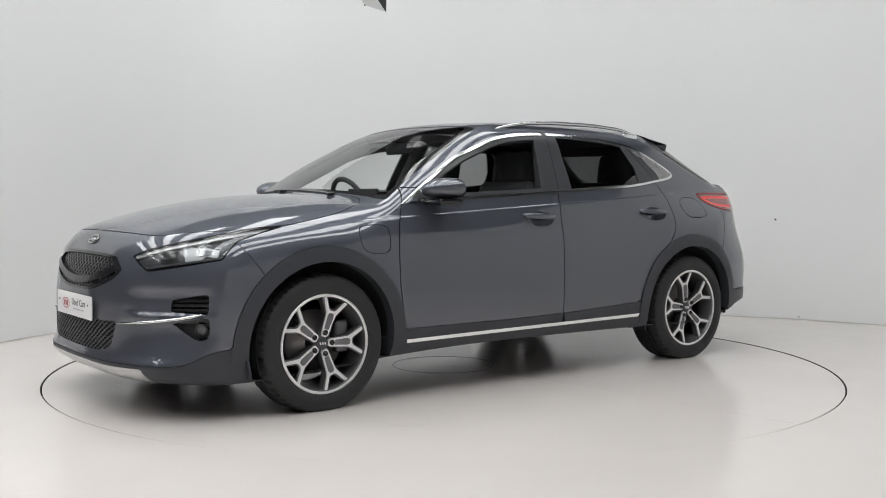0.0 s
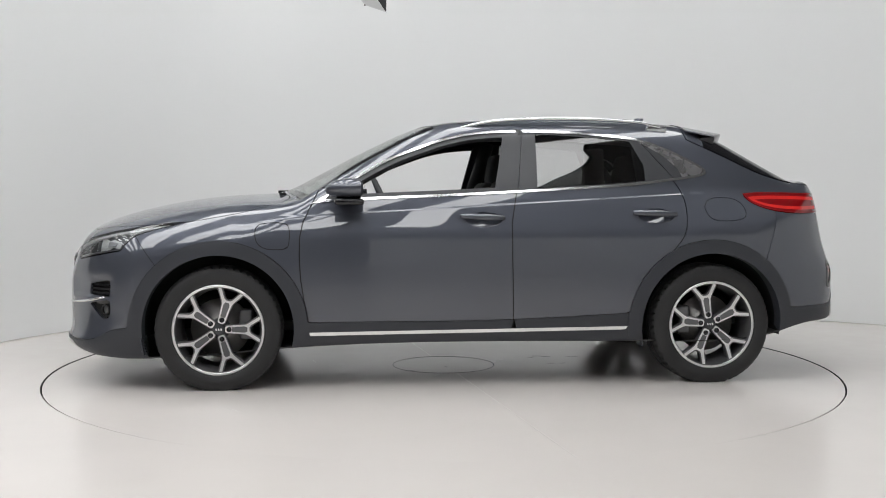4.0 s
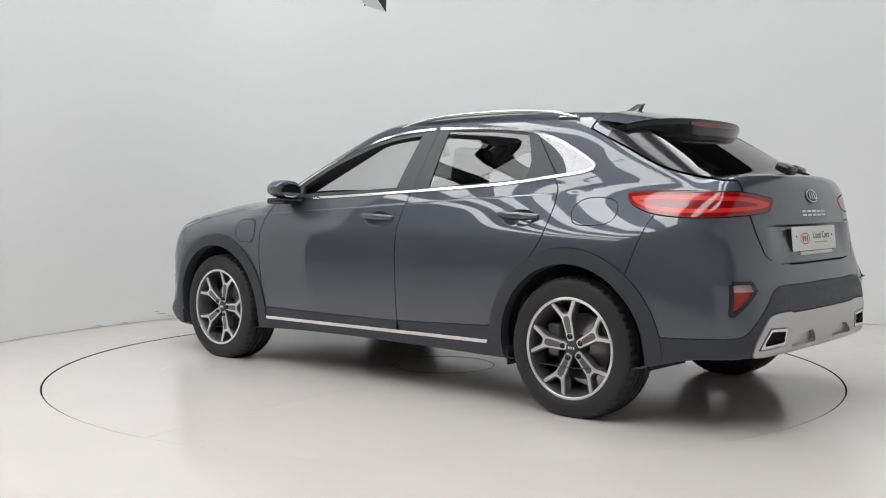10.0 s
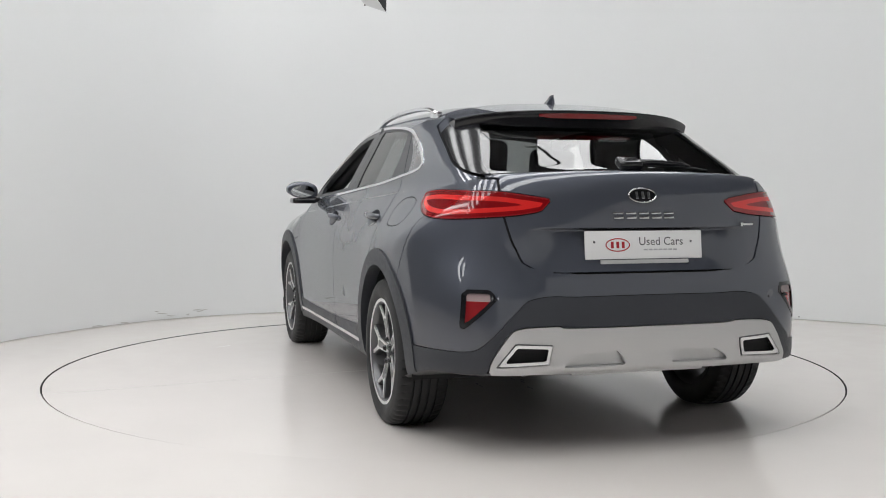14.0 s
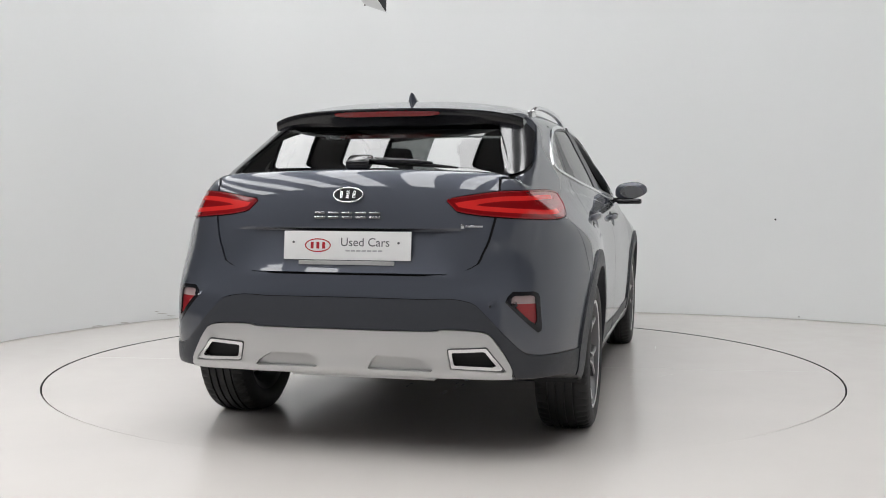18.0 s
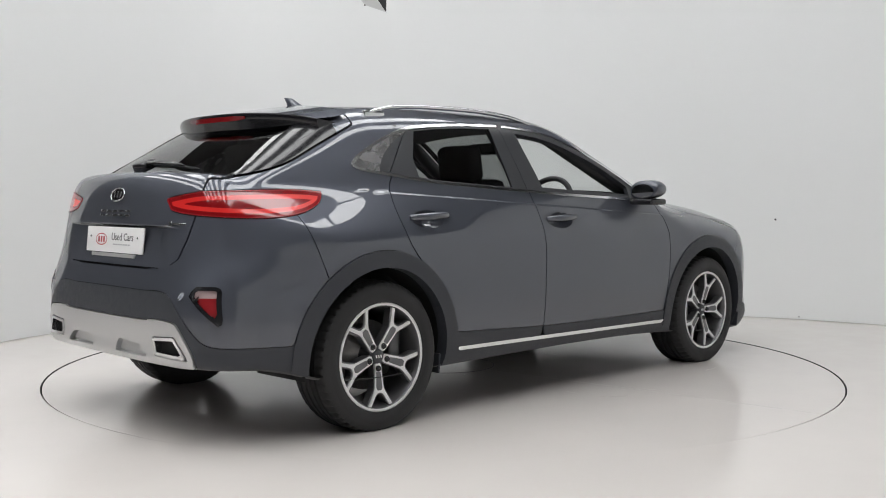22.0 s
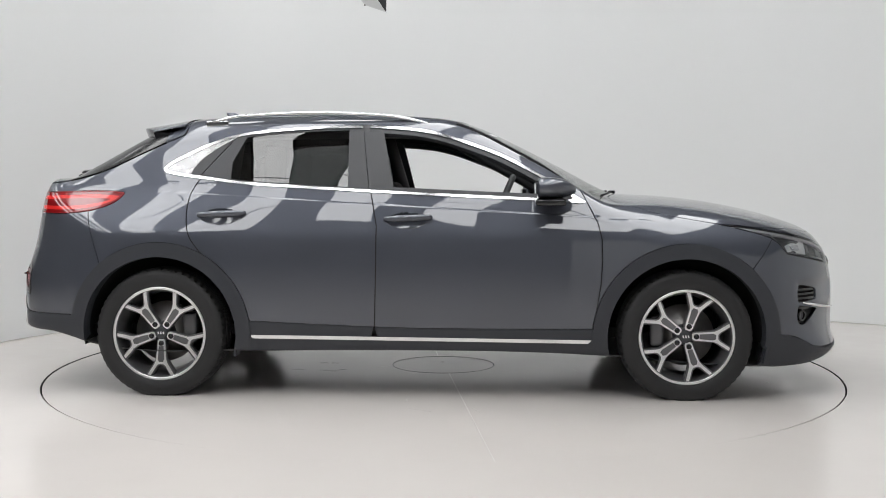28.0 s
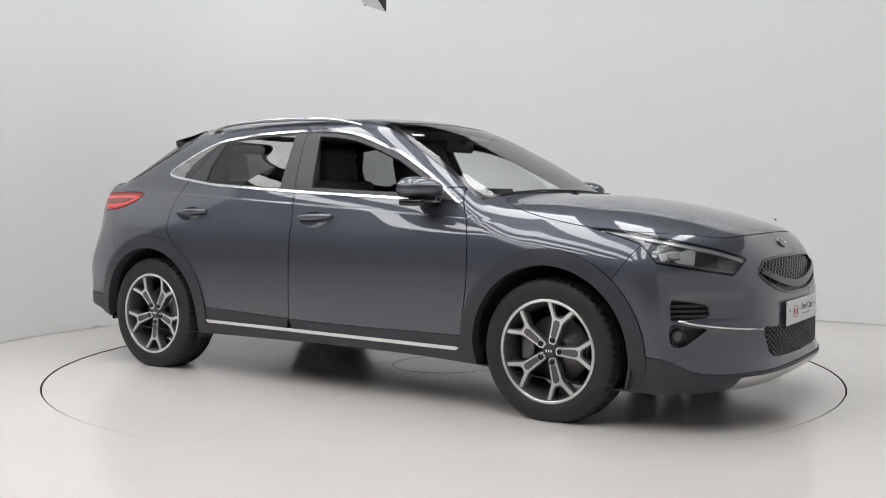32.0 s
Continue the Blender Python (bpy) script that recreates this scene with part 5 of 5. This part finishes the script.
def cabin(car):
    bm = bmesh.new()
    box(bm, (-0.35, 0, 0.32), (2.9, 1.42, 0.05))
    part("cabin_floor", bm, BLACK, car, "black cabin carpet", smooth=False)
    # dashboard
    vs, fs = [], []
    prof = [(1.00, 0.985), (0.80, 1.000), (0.62, 0.985), (0.52, 0.955), (0.50, 0.90), (0.56, 0.75), (0.62, 0.60), (0.66, 0.35)]
    n = 13
    for j in range(n):
        y = -0.70 + 1.40 * j / (n - 1)
        for x, z in prof:
            vs.append((x - 0.16 * (y / 0.7) ** 2 * (1 if x > 0.7 else 0), y, z - 0.02 * (y / 0.7) ** 4))
    m = len(prof)
    for j in range(n - 1):
        for k in range(m - 1):
            fs.append((j * m + k, j * m + k + 1, (j + 1) * m + k + 1, (j + 1) * m + k))
    d = link("dashboard", vs, fs, SOFT, car, "black soft dashboard", True)
    bm = bmesh.new()
    pad(bm, (0.60, -0.36, 1.005), (0.16, 0.34, 0.05), 0.02)
    part("instrument_hood", bm, SOFT, d)
    bm = bmesh.new()
    pad(bm, (0.545, 0.0, 1.005), (0.025, 0.30, 0.11), 0.008)
    part("screen", bm, GLOSSBLACK, d, "black display screen")
    # right-hand steering wheel
    wm = pose(0.40, -0.36, 0.955, 0, -66, 0)
    ring = [(0.182 * math.cos(2 * math.pi * i / 40), 0.182 * math.sin(2 * math.pi * i / 40), 0) for i in range(40)]
    vs, fs = tube(ring, 0.016, 10, 1.0, (0, 0, 1), True)
    sw = link("steering_wheel", vs, fs, SOFT, car, "black leather steering wheel", True, wm)
    bm = bmesh.new()
    pad(bm, (0, 0, -0.01), (0.14, 0.16, 0.05), 0.02)
    part("wheel_boss", bm, SOFT, sw)
    for a in (90, -90, 180):
        bm = bmesh.new()
        r = Matrix.Rotation(radians(a), 4, "Z")
        pad(bm, r @ Vector((0.115, 0, 0)), (0.13, 0.035, 0.014), 0.005, r)
        part("wheel_spoke", bm, SATIN, sw)
    vs, fs = tube([(0.41, -0.36, 0.95), (0.60, -0.36, 0.86)], 0.035, 10)
    link("steering_column", vs, fs, SOFT, sw, "", True, wm.inverted())
    for y in (0.37, -0.37):
        seat(car, 0.0, y)
    for y in (0.37, -0.37):
        seat(car, -0.86, y, wide=0.62)
    bm = bmesh.new()
    pad(bm, (0.25, 0, 0.55), (0.9, 0.2, 0.28), 0.04)
    part("centre_console", bm, SOFT, car, "black centre console")
    bm = bmesh.new()
    pad(bm, (-1.45, 0, 0.98), (0.50, 1.06, 0.03), 0.01)
    part("parcel_shelf", bm, FABRIC, car, "black parcel shelf")
    bm = bmesh.new()
    pad(bm, (0.29, 0, 1.300), (0.035, 0.25, 0.07), 0.014, Matrix.Rotation(radians(10), 4, "Y"))
    mm = part("interior_mirror", bm, GLOSSBLACK, car, "black interior mirror")
    vs, fs = tube([(0.31, 0, 1.31), (0.345, 0, 1.355)], 0.012, 8)
    link("mirror_stalk", vs, fs, GLOSSBLACK, mm, "", True)
    for s in (1, -1):
        bm = bmesh.new()
        pad(bm, (0.33, s * 0.745, 0.70), (1.12, 0.06, 0.58), 0.02)
        part("door_lining", bm, SOFT, car, "black inner door lining")
        bm = bmesh.new()
        pad(bm, (-0.62, s * 0.73, 0.72), (0.75, 0.06, 0.60), 0.02)
        part("door_lining", bm, SOFT, car, "black inner door lining")
        # inner pillars
        for a, b, r in (((-0.20, 0.74, 1.0), (-0.30, 0.585, 1.37), 0.045), ((0.78, 0.72, 1.0), (0.16, 0.545, 1.345), 0.036), ((-1.05, 0.64, 1.05), (-1.02, 0.56, 1.33), 0.07)):
            vs, fs = tube([(a[0], s * a[1], a[2]), (b[0], s * b[1], b[2])], r, 10)
            link("pillar_lining", vs, fs, SOFT, car, "dark inner pillar lining", True)
    # headliner
    vs, fs = [], []
    nx, ny = 16, 12
    for i in range(nx):
        x = -1.40 + 1.62 * i / (nx - 1)
        for j in range(ny):
            y = -0.56 + 1.12 * j / (ny - 1)
            vs.append((x, y, float(TOP(np.array([x]))[0]) - 0.045 - 0.13 * y * y))
    for i in range(nx - 1):
        for j in range(ny - 1):
            fs.append((i * ny + j, i * ny + j + 1, (i + 1) * ny + j + 1, (i + 1) * ny + j))
    link("headliner", vs, fs, LINER, car, "grey fabric headliner", True)


def build_car():
    car = new("car")
    fdo, rdo, tg = build_body(car)
    for x, s, spin in ((AXLE, 1, 180), (-AXLE, 1, 151), (AXLE, -1, 180), (-AXLE, -1, -90)):
        wheel(car, x, s, spin)
        wheel_well(car, x, s)
    for s, f, r in ((1, fdo[0], rdo[0]), (-1, fdo[1], rdo[1])):
        roof_rail(car, s)
        wheel_flaps(car, s)
        mirror(car, s)
        handle(f, 0.055, -0.180, 0.902, s)
        handle(r, -0.890, -1.130, 0.921, s)
    spoiler(car)
    antenna(car)
    rear_wiper(car)
    front_wipers(car)
    rear_cross_bar(car)
    windscreen_sticker(car)
    back = skin_line([(-2.1, 0, 0.82)], 0.012)[0]
    plate(car, Matrix.Translation(Vector(back)) @ pose(0, 0, 0, 84, 0, -90))
    bm = bmesh.new()
    box(bm, (0, -0.067, 0.002), (0.39, 0.016, 0.012), 0.003)
    part("plate_holder", bm, SILVER, car, "silver plate holder strip", matrix=Matrix.Translation(Vector(back)) @ pose(0, 0, 0, 84, 0, -90))
    front = skin_line([(2.19, 0, 0.487)], 0.012)[0]
    plate(car, Matrix.Translation(Vector(front)) @ pose(0, 0, 0, 90, 0, 90))
    p = skin_line([(-2.07, 0, 1.015)], 0.003)[0]
    badge(car, Matrix.Translation(Vector(p)) @ pose(0, 0, 0, 72, 0, -90))
    p = skin_line([(2.09, 0, 0.785)], 0.003)[0]
    badge(car, Matrix.Translation(Vector(p)) @ pose(0, 0, 0, 48, 0, 90), 0.85)
    model_letters(car)
    cabin(car)
    tagged(car, "dark grey metallic crossover car with lowered front windows on a turntable", "car")
    return car


def build_turntable():
    n = 128
    R = 2.2605
    vs = [(0, 0, 0.0)] + [(R * math.cos(2 * math.pi * i / n), R * math.sin(2 * math.pi * i / n), 0.0) for i in range(n)] + \
         [(R * math.cos(2 * math.pi * i / n), R * math.sin(2 * math.pi * i / n), -0.05) for i in range(n)]
    fs = []
    for i in range(n):
        j = (i + 1) % n
        fs += [(0, 1 + i, 1 + j), (1 + i, n + 1 + i, n + 1 + j, 1 + j)]
    t = link("turntable", vs, fs, FLOOR)
    ring = [(0.305 * math.cos(2 * math.pi * i / 64), 0.305 * math.sin(2 * math.pi * i / 64), 0.0005) for i in range(64)]
    vs, fs = tube(ring, 0.0028, 6, 0.4, (0, 0, 1), True)
    link("hub_cover_joint", vs, fs, INK, t, "round joint of the hub cover", True)
    for a, b, w in (((-0.045, 0.31), (-0.294, 2.255), 0.0022), ((0.045, -0.31), (0.294, -2.255), 0.0022)):
        vs, fs = tube([(a[0], a[1], 0.0004), (b[0], b[1], 0.0004)], w, 6, 0.3)
        link("panel_joint", vs, fs, SCUFF, t, "faint straight joint in the turntable")
    # scuffs and drips that turn with the table
    rng = random.Random(5)
    for k in range(14):
        r, a = rng.uniform(0.35, 1.9), rng.uniform(0, 2 * math.pi)
        d = rng.uniform(0, math.pi)
        L = rng.uniform(0.03, 0.16)
        pts = [(r * math.cos(a) + math.cos(d) * L * (q - 0.5) + 0.01 * rng.random(), r * math.sin(a) + math.sin(d) * L * (q - 0.5) + 0.01 * rng.random(), 0.0004) for q in np.linspace(0, 1, 6)]
        vs, fs = tube(pts, [0.0008, 0.002, 0.0026, 0.002, 0.0018, 0.0006], 6, 0.2)
        link("scuff", vs, fs, SCUFF, t, "faint grey scuff", True)
    # darker drips beside the hub
    for x, y, L in [(-0.845, -0.213, 0.05), (-0.728, 0.015, 0.025), (-0.66, 0.018, 0.03), (-0.68, -0.245, 0.035), (-0.621, -0.261, 0.03), (-0.58, -0.221, 0.025), (-0.007, 0.088, 0.012), (0.217, 0.206, 0.06)]:
        pts = [(x + L * q, y + 0.006 * rng.uniform(-1, 1), 0.0005) for q in (-1, -0.5, 0, 0.5, 1)]
        vs, fs = tube(pts, [0.001, 0.005, 0.008, 0.006, 0.001], 6, 0.1)
        link("drip_mark", vs, fs, INK, t, "dark dried drip", True)
    return tagged(t, "flush round off-white turntable with a thin dark edge", "turntable")


car = build_car()
turntable = build_turntable()
TURN_START, TURN_RATE = 217.24, 7.846


def motions():
    """Turntable and car turn together at one steady rate."""
    rows_car, rows_table = [], []
    for k in range(0, 33):
        a = TURN_START - TURN_RATE * k
        spin = pose(0, 0, 0, 0, 0, a)
        rows_table.append((float(k), spin))
        rows_car.append((float(k), spin @ pose(-0.073, -0.156, 0)))
    walk(turntable, rows_table)
    walk(car, rows_car)


motions()
